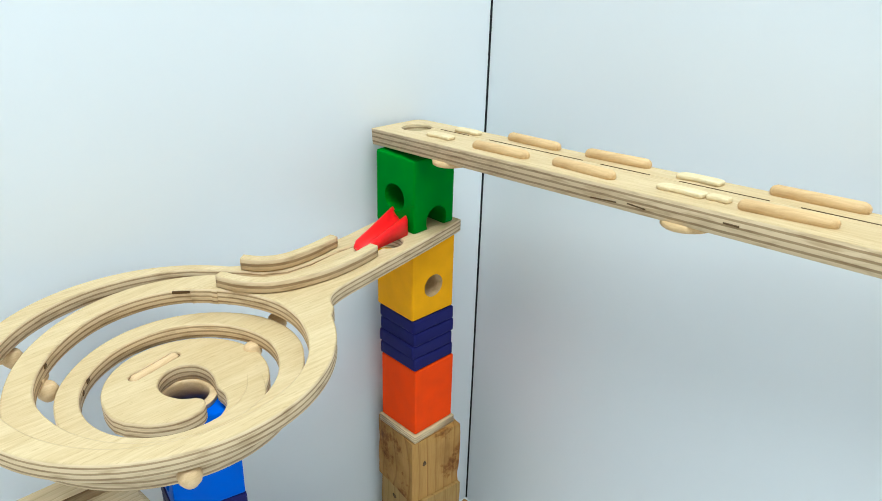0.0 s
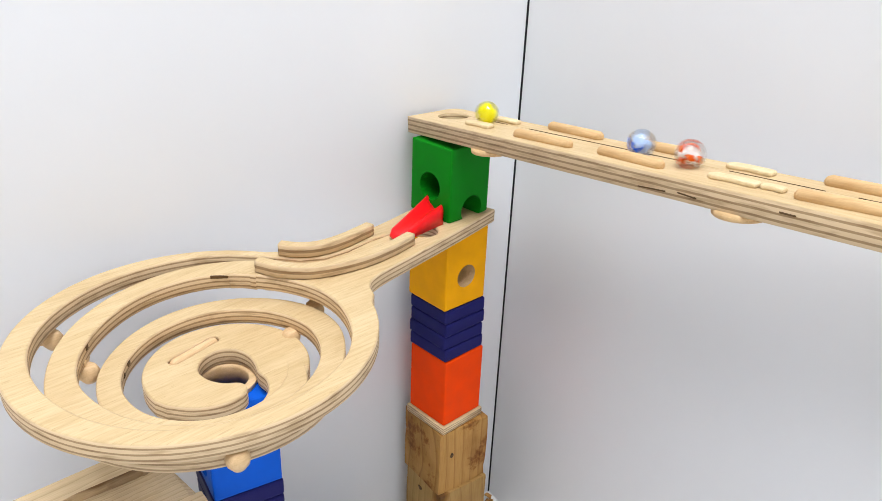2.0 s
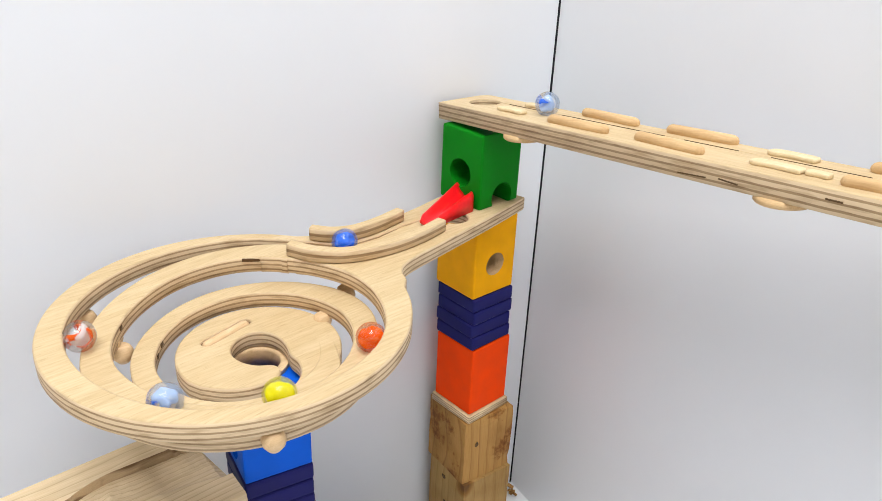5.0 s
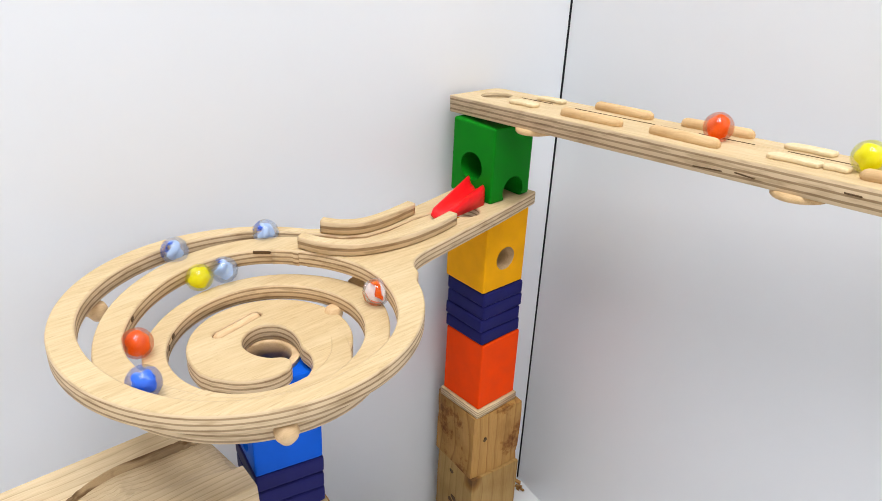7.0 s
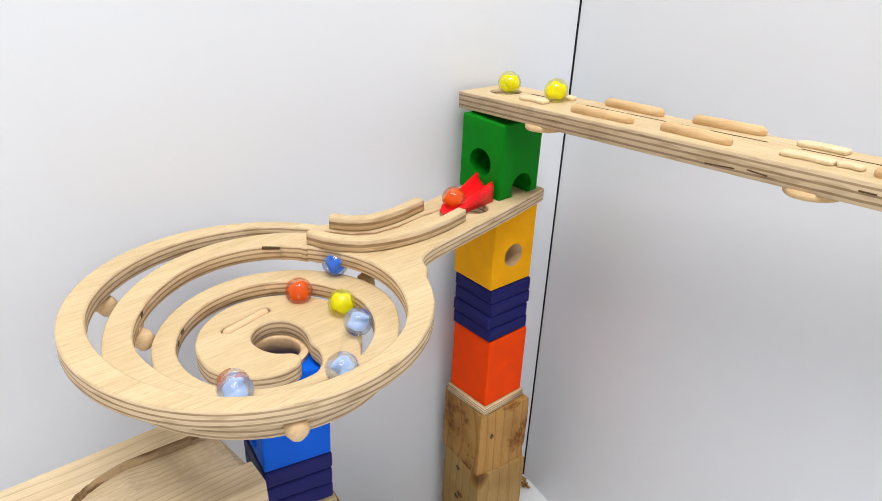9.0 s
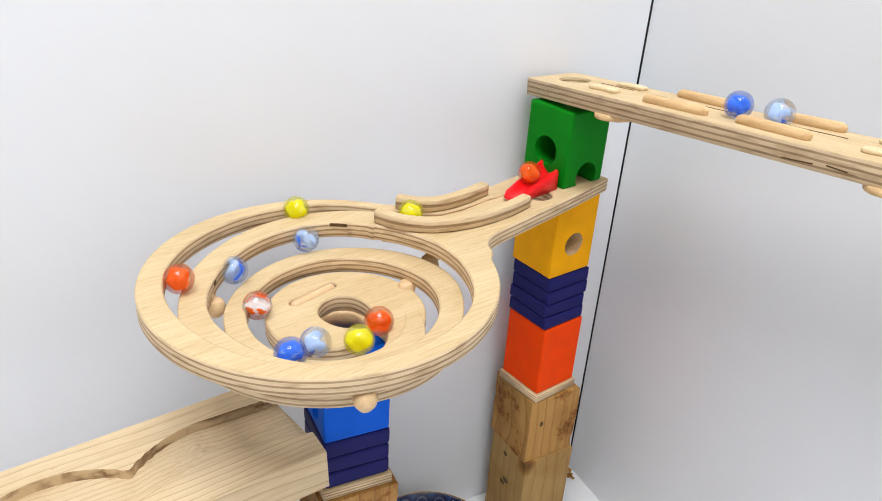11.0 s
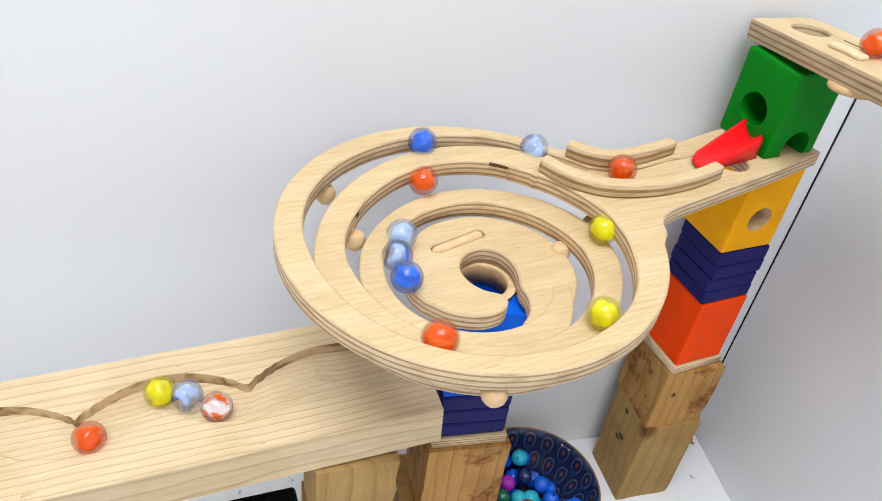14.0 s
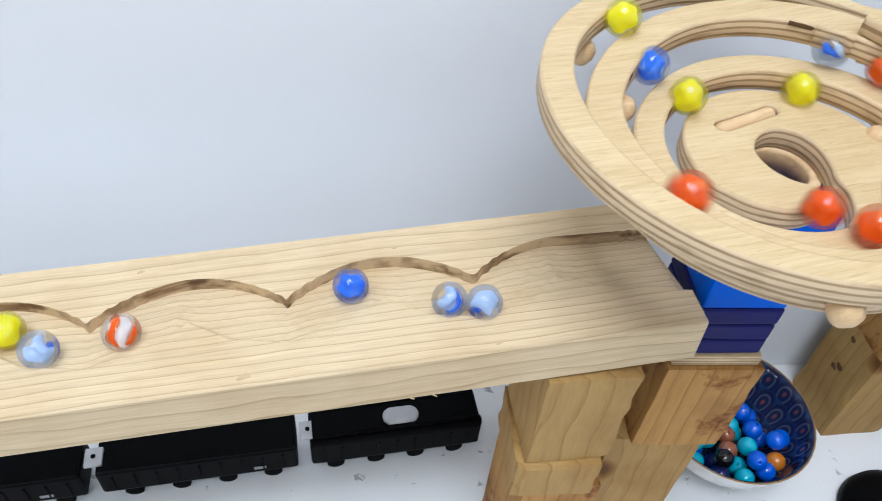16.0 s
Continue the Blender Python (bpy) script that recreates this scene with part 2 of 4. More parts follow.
BLOCK = solid_wood("weathered_pine_block", (0, radians(90), 0), (0.47, 0.255, 0.075), (0.25, 0.11, 0.03), 1.0, knots=30.0, rough=0.65, relief=0.6, stain=(0.40, 0.24, 0.14), core=(0.03, 0.055), gap=0.0085)
CHIP_AND_SHADE = solid_wood("dark_ply_and_slit_shade", (0, 0, 0), (0.12, 0.068, 0.030), (0.04, 0.020, 0.010), 3.0)
BLOCK_PALE = solid_wood("pine_offcut", (0, radians(90), 0), (0.42, 0.262, 0.092), (0.27, 0.145, 0.045), 1.0, knots=14.0, rough=0.65, relief=0.5, warp_by=0.02, stain=(0.74, 0.62, 0.50), core=(0.06, -0.07), gap=0.0105)
GREEN = paint("green_lacquer", (0.003, 0.205, 0.008))
YELLOW = paint("amber_lacquer", (0.92, 0.41, 0.003))
ORANGE = paint("orange_lacquer", (0.92, 0.062, 0.001))
NAVY = paint("navy_lacquer", (0.016, 0.016, 0.115))
BLUE = paint("blue_lacquer", (0.004, 0.11, 0.66))
RED = plastic("red_plastic", (0.85, 0.008, 0.012), 0.3)
WALL_PANEL = panel("white_panel", (0.80, 0.81, 0.832), 0.45, 0.24, 9.0)
ROOM_PAINT = panel("room_paint", (0.78, 0.77, 0.75), 0.7, 0.1, 4.0)
FLOOR_BOARD = panel("white_board_floor", (0.80, 0.80, 0.80), 0.4, 0.34, 60.0)
DARK_GAP = plastic("dark_joint", (0.012, 0.012, 0.014), 0.8)
BLACK = plastic("black_plastic", (0.003, 0.003, 0.0035), 0.45, spec=0.04)
BLACK_MATT = plastic("black_matt", (0.004, 0.004, 0.0045), 0.6, spec=0.04)
CHROME = plastic("silver_plastic", (0.55, 0.55, 0.57), 0.3)
GREY = plastic("grey_plastic", (0.35, 0.35, 0.36), 0.45)
BOWL_OUT = plastic("glazed_white", (0.75, 0.74, 0.72), 0.2, 0.5)
GOLD = plastic("golden_rim", (0.34, 0.20, 0.07), 0.35)


# ---- building helpers ----
def mesh_from(name, bm, mats, smooth=False):
    me = bpy.data.meshes.new(name)
    bm.normal_update()
    bm.to_mesh(me)
    bm.free()
    for m in mats if isinstance(mats, (list, tuple)) else [mats]:
        me.materials.append(m)
    if smooth:
        me.polygons.foreach_set("use_smooth", [True] * len(me.polygons))
    return me


def part(name, bm, mats, parent=None, label="", at=None, smooth=False):
    ob = new(name, mesh_from(name, bm, mats, smooth))
    if parent:
        ob.parent = parent
    if at is not None:
        ob.matrix_basis = at
    if label:
        ob["label"] = label
    return ob


def empty(name, m, label, category, group="", kind=""):
    ob = new(name)
    ob.empty_display_size = 0.01
    ob.matrix_basis = m
    return tagged(ob, label, category, group, kind)


def box(sx, sy, sz, bevel=0.001, base=True, seg=2):
    bm = bmesh.new()
    bmesh.ops.create_cube(bm, size=1.0)
    bmesh.ops.scale(bm, vec=(sx, sy, sz), verts=bm.verts)
    if base:
        bmesh.ops.translate(bm, vec=(0, 0, sz / 2), verts=bm.verts)
    if bevel:
        bmesh.ops.bevel(bm, geom=bm.edges[:], offset=bevel, segments=seg, profile=0.6, affect="EDGES")
    return bm


def offset_loop(pts, d):
    """Moves a closed loop inwards (counter-clockwise loop) by d."""
    out = []
    n = len(pts)
    for i in range(n):
        a, b, c = Vector(pts[i - 1]), Vector(pts[i]), Vector(pts[(i + 1) % n])
        t = (b - a).normalized() + (c - b).normalized()
        if t.length < 1e-6:
            t = c - b
        t.normalize()
        out.append((b.x - t.y * d, b.y + t.x * d))
    return out


def area2(pts):
    return sum(pts[i - 1][0] * pts[i][1] - pts[i][0] * pts[i - 1][1] for i in range(len(pts)))


def board(outline, holes, z0, z1, bevel=0.0012, uv_low=None, uv_high=None):
    """A flat board from a plan outline with holes, rounded at its edges; UV v runs through its thickness."""
    bm = bmesh.new()
    uvl = bm.loops.layers.uv.new("UVMap")
    h = z1 - z0
    rims_top, rims_bottom = [], []
    for loop, is_hole in [(outline, False)] + [(x, True) for x in holes]:
        if (area2(loop) < 0) != is_hole:
            loop = loop[::-1]
        inner = offset_loop(loop, bevel)
        mid = offset_loop(loop, bevel * 0.3)
        levels = [(inner, z0), (mid, z0 + bevel * 0.3), (loop, z0 + bevel), (loop, z1 - bevel), (mid, z1 - bevel * 0.3), (inner, z1)]
        rows = [[bm.verts.new((x, y, z)) for x, y in ring] for ring, z in levels]
        n = len(loop)
        for r in range(len(rows) - 1):
            for i in range(n):
                j = (i + 1) % n
                f = bm.faces.new((rows[r][i], rows[r][j], rows[r + 1][j], rows[r + 1][i]))
                f.smooth = True
        rims_top.append(rows[-1])
        rims_bottom.append(rows[0])
    for rims, up in ((rims_top, 1), (rims_bottom, -1)):
        edges = []
        for ring in rims:
            for i in range(len(ring)):
                edges.append(bm.edges.get((ring[i], ring[(i + 1) % len(ring)])))
        res = bmesh.ops.triangle_fill(bm, use_beauty=True, use_dissolve=False, edges=edges)
        for f in res["geom"]:
            if isinstance(f, bmesh.types.BMFace):
                f.normal_update()
                if f.normal.z * up < 0:
                    f.normal_flip()
    for f in bm.faces:
        for lp in f.loops:
            lp[uvl].uv = (lp.vert.co.x * 10, (lp.vert.co.z - z0) / h)
    return bm


def ribbon(stations, thick, bevel=0.0011):
    """A strip swept along stations of (inner point, outer point, top height)."""
    bm = bmesh.new()
    uvl = bm.loops.layers.uv.new("UVMap")
    rows = []
    for (ix, iy), (ox, oy), top in stations:
        i, o = Vector((ix, iy)), Vector((ox, oy))
        d = (o - i).normalized()
        ring = []
        for side, hz in ((i + d * bevel, top), (o - d * bevel, top), (o - d * bevel * 0.3, top - bevel * 0.3), (o, top - bevel), (o, top - thick + bevel), (o - d * bevel, top - thick),
                         (i + d * bevel, top - thick), (i, top - thick + bevel), (i, top - bevel), (i + d * bevel * 0.3, top - bevel * 0.3)):
            ring.append((bm.verts.new((side.x, side.y, hz)), 1 - (top - hz) / thick))
        rows.append(ring)
    n = len(rows[0])
    for a, b in zip(rows, rows[1:]):
        for k in range(n):
            q = (a[k], b[k], b[(k + 1) % n], a[(k + 1) % n])
            f = bm.faces.new([v for v, _ in q])
            f.smooth = k not in (0, 5)
            for lp, (_, v) in zip(f.loops, q):
                lp[uvl].uv = (0, v)
    for ring in (rows[0], rows[-1]):
        f = bm.faces.new([v for v, _ in ring])
        for lp, (_, v) in zip(f.loops, ring):
            lp[uvl].uv = (0, v)
    bmesh.ops.recalc_face_normals(bm, faces=bm.faces[:])
    return bm


def smooth_line(points, per=8, closed=False):
    """Catmull-Rom line through points."""
    pts = [Vector(p) for p in points]
    n = len(pts)
    out = []
    for i in range(n if closed else n - 1):
        p1, p2 = pts[i], pts[(i + 1) % n]
        p0 = pts[i - 1] if closed or i > 0 else p1 * 2 - p2
        p3 = pts[(i + 2) % n] if closed or i + 2 < n else p2 * 2 - p1
        for k in range(per):
            t = k / per
            out.append(0.5 * (2 * p1 + (p2 - p0) * t + (2 * p0 - 5 * p1 + 4 * p2 - p3) * t * t + (3 * p1 - p0 - 3 * p2 + p3) * t ** 3))
    if not closed:
        out.append(pts[-1])
    return out


def rod(length, radius, sides=14, tip=0.003):
    """A dowel along x with chamfered, slightly rounded ends."""
    bm = bmesh.new()
    rows = []
    for x, r in ((0, radius * 0.35), (tip * 0.35, radius * 0.75), (tip, radius), (length - tip, radius), (length - tip * 0.35, radius * 0.75), (length, radius * 0.35)):
        rows.append([bm.verts.new((x, r * math.cos(2 * math.pi * k / sides), r * math.sin(2 * math.pi * k / sides))) for k in range(sides)])
    for a, b in zip(rows, rows[1:]):
        for k in range(sides):
            bm.faces.new((a[k], b[k], b[(k + 1) % sides], a[(k + 1) % sides])).smooth = True
    bm.faces.new(rows[0])
    bm.faces.new(rows[-1][::-1])
    bmesh.ops.recalc_face_normals(bm, faces=bm.faces[:])
    return bm


def lathe(profile, sides=40):
    """Turns (radius, height) points round the z axis."""
    bm = bmesh.new()
    rows = []
    for r, z in profile:
        if r < 1e-6:
            rows.append([bm.verts.new((0, 0, z))])
        else:
            rows.append([bm.verts.new((r * math.cos(2 * math.pi * k / sides), r * math.sin(2 * math.pi * k / sides), z)) for k in range(sides)])
    for a, b in zip(rows, rows[1:]):
        for k in range(sides):
            j = (k + 1) % sides
            q = [a[k % len(a)], a[j % len(a)], b[j % len(b)], b[k % len(b)]]
            q = [v for i, v in enumerate(q) if v not in q[:i]]
            if len(q) > 2:
                bm.faces.new(q).smooth = True
    bmesh.ops.recalc_face_normals(bm, faces=bm.faces[:])
    return bm


def drilled_block(sx, sy, sz, bevel, bores):
    """A block with round bores: each bore is (axis, a, b, radius, depth), a and b on the face seen from -x or -y; cut by a boolean applied at once."""
    me = mesh_from("block", box(sx, sy, sz, bevel), [])
    ob = bpy.data.objects.new("block_tmp", me)
    scene.collection.objects.link(ob)
    cutters = []
    for axis, a, b, radius, depth in bores:
        bm = bmesh.new()
        bmesh.ops.create_cone(bm, cap_ends=True, segments=28, radius1=radius, radius2=radius, depth=depth * 2)
        if axis == "z":
            bmesh.ops.translate(bm, vec=(a, b, sz), verts=bm.verts)
            cut = bpy.data.objects.new("bore_tmp", mesh_from("bore", bm, []))
            scene.collection.objects.link(cut)
            cutters.append(cut)
            mod = ob.modifiers.new("bore", "BOOLEAN")
            mod.object, mod.operation, mod.solver = cut, "DIFFERENCE", "EXACT"
            continue
        turn = Euler((0, radians(90), 0)).to_matrix() if axis == "x" else Euler((radians(90), 0, 0)).to_matrix()
        bmesh.ops.rotate(bm, matrix=turn, verts=bm.verts)
        bmesh.ops.translate(bm, vec=(-sx / 2, a, b) if axis == "x" else (a, -sy / 2, b), verts=bm.verts)
        cut = bpy.data.objects.new("bore_tmp", mesh_from("bore", bm, []))
        scene.collection.objects.link(cut)
        cutters.append(cut)
        mod = ob.modifiers.new("bore", "BOOLEAN")
        mod.object, mod.operation, mod.solver = cut, "DIFFERENCE", "EXACT"
    dg = bpy.context.evaluated_depsgraph_get()
    bm = bmesh.new()
    bm.from_object(ob, dg)
    for o in [ob] + cutters:
        bpy.data.objects.remove(o)
    return bm


# ---- setting ----
CORNER = Vector((0.1135, 0.0385))
LEFT_DIR = Vector((-0.9787, 0.2054))      # along the far wall, away from the corner
RIGHT_DIR = Vector((-0.213, -0.977))     # along the side wall, away from the corner


def upright_panel(name, a, b, z0, z1, thick, out, mat, label):
    """A standing panel from a to b; out is the side away from the room."""
    a, b = Vector(a), Vector(b)
    d = (b - a).normalized()
    o = Vector(out).normalized() * thick
    bm = bmesh.new()
    q = [a, b, b + o, a + o]
    vs = [bm.verts.new((p.x, p.y, z)) for z in (z0, z1) for p in q]
    for f in ((0, 1, 2, 3), (4, 5, 6, 7), (0, 1, 5, 4), (1, 2, 6, 5), (2, 3, 7, 6), (3, 0, 4, 7)):
        bm.faces.new([vs[i] for i in f])
    bmesh.ops.recalc_face_normals(bm, faces=bm.faces[:])
    bmesh.ops.bevel(bm, geom=bm.edges[:], offset=0.0008, segments=1, affect="EDGES")
    ob = part(name, bm, mat)
    return tagged(ob, label, "wall", kind="structure")


def build_setting():
    g = 0.0004
    upright_panel("wall_far", CORNER + LEFT_DIR * g, CORNER + LEFT_DIR * 1.9, 0.0, 1.25, 0.018, (0.2054, 0.9787), WALL_PANEL, "smooth white board wall behind the marble run")
    upright_panel("wall_side", CORNER + RIGHT_DIR * g, CORNER + RIGHT_DIR * 1.9, 0.0, 1.25, 0.018, (0.977, -0.213), WALL_PANEL, "smooth white board wall beside the marble run")
    upright_panel("trim", CORNER + Vector((-0.0016, -0.0006)), CORNER + Vector((0.0004, -0.0010)), 0.0, 1.25, 0.004, (0.45, 0.9), DARK_GAP, "dark open joint in the wall corner")
    bm = box(5.2, 5.2, 0.02, 0.0)
    bmesh.ops.translate(bm, vec=(-0.7, -0.4, -0.02), verts=bm.verts)
    tagged(part("floor", bm, FLOOR_BOARD), "white painted board floor with scuffs and specks", "floor", kind="structure")
    # the room around, with a window behind the camera
    x0, x1, y0, y1, h = -3.0, 1.6, -2.1, 1.6, 2.4
    for name, a, b, out in (("wall_north", (x1, y1), (x0, y1), (0, 1)), ("wall_east", (x1, y0), (x1, y1), (1, 0)), ("wall_west", (x0, y1), (x0, y0), (-1, 0))):
        upright_panel(name, a, b, 0.0, h, 0.1, out, ROOM_PAINT, "plain off-white painted room wall")
    wx0, wx1, wz0, wz1 = -0.35, 0.95, 0.75, 1.95
    for a, b, z0, z1 in ((x0, wx0, 0, h), (wx1, x1, 0, h), (wx0, wx1, 0, wz0), (wx0, wx1, wz1, h)):
        upright_panel("wall_south", (a, y0), (b, y0), z0, z1, 0.1, (0, -1), ROOM_PAINT, "plain off-white painted room wall")
    bm = box(x1 - x0 + 0.2, y1 - y0 + 0.2, 0.1, 0.0)
    bmesh.ops.translate(bm, vec=((x0 + x1) / 2, (y0 + y1) / 2, h), verts=bm.verts)
    tagged(part("ceiling", bm, ROOM_PAINT), "plain white ceiling", "ceiling", kind="structure")


# ---- first tower ----
TOWER = (0.02, 0.02)


def on_tower(name, bm, mat, z, label, category, turn=0.0, shift=(0, 0), group=""):
    ob = part(name, bm, mat, at=pose(TOWER[0] + shift[0], TOWER[1] + shift[1], z, 0, 0, turn))
    return tagged(ob, label, category, group)


def plate(size, thick, plies_mat=None):
    s = size / 2
    return board([(-s, -s), (s, -s), (s, s), (-s, s)], [], 0, thick, 0.0008)


def rough_block(sx, sy, sz, seed):
    """A hand-sawn timber offcut with uneven faces and chipped edges."""
    bm = box(sx, sy, sz, 0.0)
    bmesh.ops.subdivide_edges(bm, edges=bm.edges[:], cuts=7, use_grid_fill=True)
    for v in bm.verts:
        p = v.co * 45 + Vector((seed * 7.3, seed * 3.1, seed))
        k = 0.0006
        edge = sum((abs(abs(v.co.x) - sx / 2) < 1e-5, abs(abs(v.co.y) - sy / 2) < 1e-5, v.co.z > sz - 1e-5))
        d = noise.noise_vector(p) * k
        if edge > 1:
            inward = Vector((-math.copysign(1, v.co.x), -math.copysign(1, v.co.y), -0.6))
            d += inward * (0.0004 + 0.0018 * max(0.0, noise.noise(p * 1.7)))
        if v.co.z < 1e-5:
            d.z = 0
        v.co += d
    return bm


def knot(block, at, r):
    """A small dark knot let into a timber's face."""
    loop = [(r * (1 + 0.22 * math.sin(3 * k + r * 9000)) * math.cos(k), 1.4 * r * (1 + 0.15 * math.sin(2 * k)) * math.sin(k)) for k in [2 * math.pi * i / 14 for i in range(14)]]
    part("knot", board(loop, [], -0.001, 0.0004, 0.0002), CHIP_AND_SHADE, block, "dark brown knot", at=at)


def build_first_tower():
    low = on_tower("timber_block", rough_block(0.0510, 0.0510, 0.0965, 1), BLOCK_PALE, 0.0, "tall brown sawn timber block standing on the floor", "wooden block", -8.5, (0.0045, -0.0035))
    high = on_tower("timber_block", rough_block(0.0512, 0.0512, 0.0625, 2), BLOCK, 0.0967, "weathered knotty timber block on a taller one", "wooden block", -8, (0.0048, -0.0005))
    for block, y, z, r in ((low, 0.0034, 0.0861, 0.0019), (low, 0.0029, 0.0537, 0.0022), (low, -0.0014, 0.0591, 0.0026)):
        knot(block, pose(-0.0256, y, z, 0, -90, 0), r)
    knot(high, pose(-0.0130, -0.0257, 0.0379, 90, 0, 0), 0.0017)
    on_tower("plywood_plate", plate(0.0448, 0.0075), PLY, 0.1596, "thin square plywood plate under the orange block", "plate", -1.0, (0.0010, -0.0008))
    on_tower("orange_block", box(0.0418, 0.0418, 0.061, 0.0018, seg=3), ORANGE, 0.1672, "glossy orange painted wooden cube block", "toy block", -1.0, (0.0010, -0.0008))
    z = 0.2284
    for i in range(4):
        on_tower("navy_slat", box(0.0420, 0.0420, 0.0112, 0.0021, seg=3), NAVY, z, "flat navy blue painted wooden spacer block", "toy block", (-1.2, -2.6, -1.6, -2.2)[i], ((0.0003, 0.0), (-0.0004, 0.0003), (0.0004, -0.0002), (0.0, 0.0))[i], group="navy spacer blocks")
        z += 0.0114
    yellow = drilled_block(0.0420, 0.0420, 0.0612, 0.0016, [("y", 0.0, 0.0245, 0.0092, 0.030)])
    for f in yellow.faces:
        c = f.calc_center_median()
        if math.hypot(c.x, c.z - 0.0245) < 0.0094 and c.y > -0.0202 and abs(c.x) < 0.0099:
            f.material_index = 1
    on_tower("yellow_block", yellow, [YELLOW, MAPLE], 0.2743, "amber yellow painted block with a bored hole", "toy block", -2.0, (-0.0010, 0.0010))
    green = drilled_block(0.0405, 0.0405, 0.0548, 0.0016, [("x", 0.0005, 0.0230, 0.0104, 0.026), ("y", 0.0025, 0.006, 0.0105, 0.030)])
    on_tower("green_block", green, GREEN, 0.3464, "dark green painted block with round bores", "toy block", 0.0, (-0.0016, 0.0016))


# ---- spiral board ----
RING = Vector((-0.2038, -0.0141))
SLOT = Vector((-0.199, -0.0175))
DISC = Vector((-0.192, -0.018))
TOP, THICK = 0.349, 0.0105


def slot_edge(phi):
    """Radius of the line along which the marbles lean outwards at phi degrees."""
    return 0.0895 - 0.0195 * (phi - 72) / 360


def droop(x):
    """How far the handle hangs below the ring's level."""
    return 0.0034 * min(1.0, max(0.0, (x + 0.11) / 0.15))


def strip_top(phi):
    """Height of the strip's upper face, which winds down inwards."""
    return TOP - 0.0060 - 0.0115 * max(0.0, phi - 38) / 360


# radii in millimetres at turning angles in degrees: the ring's inner edge, and both edges of the strip
RING_EDGE = ((54, 88), (80, 87.2), (119, 87.4), (150, 87.8), (165, 86.5), (186, 84.8), (208, 85.1), (228, 84.9), (250, 82.6), (275, 79.6), (300, 77.6), (324, 72.5), (340, 70), (350, 69), (360, 67.2), (370, 65), (380, 63), (396, 61.2), (412, 60.5))
STRIP_OUT = ((44, 80.6), (84, 80), (105, 78.7), (125, 78), (155, 80), (172, 82.5), (190, 86.5), (215, 88), (240, 87), (265, 83), (285, 77.5), (300, 72.5), (318, 70), (345, 71.3), (365, 69.8), (390, 65.5), (415, 62), (440, 59.3), (465, 57), (492, 56.5), (510, 58.5), (535, 60.5), (560, 65), (580, 68), (620, 67), (645, 60), (665, 52), (690, 46.5), (760, 46))
STRIP_IN = ((34, 60.4), (44, 61.5), (60, 64.3), (80, 65), (98, 65), (116, 63.8), (138, 64.3), (155, 66), (166, 67.8), (180, 66.5), (225, 66.5), (258, 64.8), (285, 61), (306, 58.3), (330, 56), (350, 54.6), (373, 52), (403, 49.5), (430, 47.8), (457, 46), (482, 45.2), (505, 46), (525, 47.8), (560, 50), (580, 49.3), (600, 47), (640, 42), (690, 37.5), (760, 37.5))


def eased(table, phi):
    """A smooth line through a table of (degrees, millimetres), in metres."""
    xs, ys = [a for a, _ in table], [b for _, b in table]
    return 0.001 * sum(w * float(np.interp(phi + k, xs, ys)) for k, w in ((-10, 0.2), (-5, 0.2), (0, 0.2), (5, 0.2), (10, 0.2)))


def strip_level(phi):
    """Height of the strip itself: its start lies level with the ring."""
    return max(strip_top(phi), TOP - 0.0004 - 0.0095 * max(0.0, phi - 44) / 116)


def around(centre, r, deg):
    return (centre.x + r * math.cos(radians(deg)), centre.y + r * math.sin(radians(deg)))


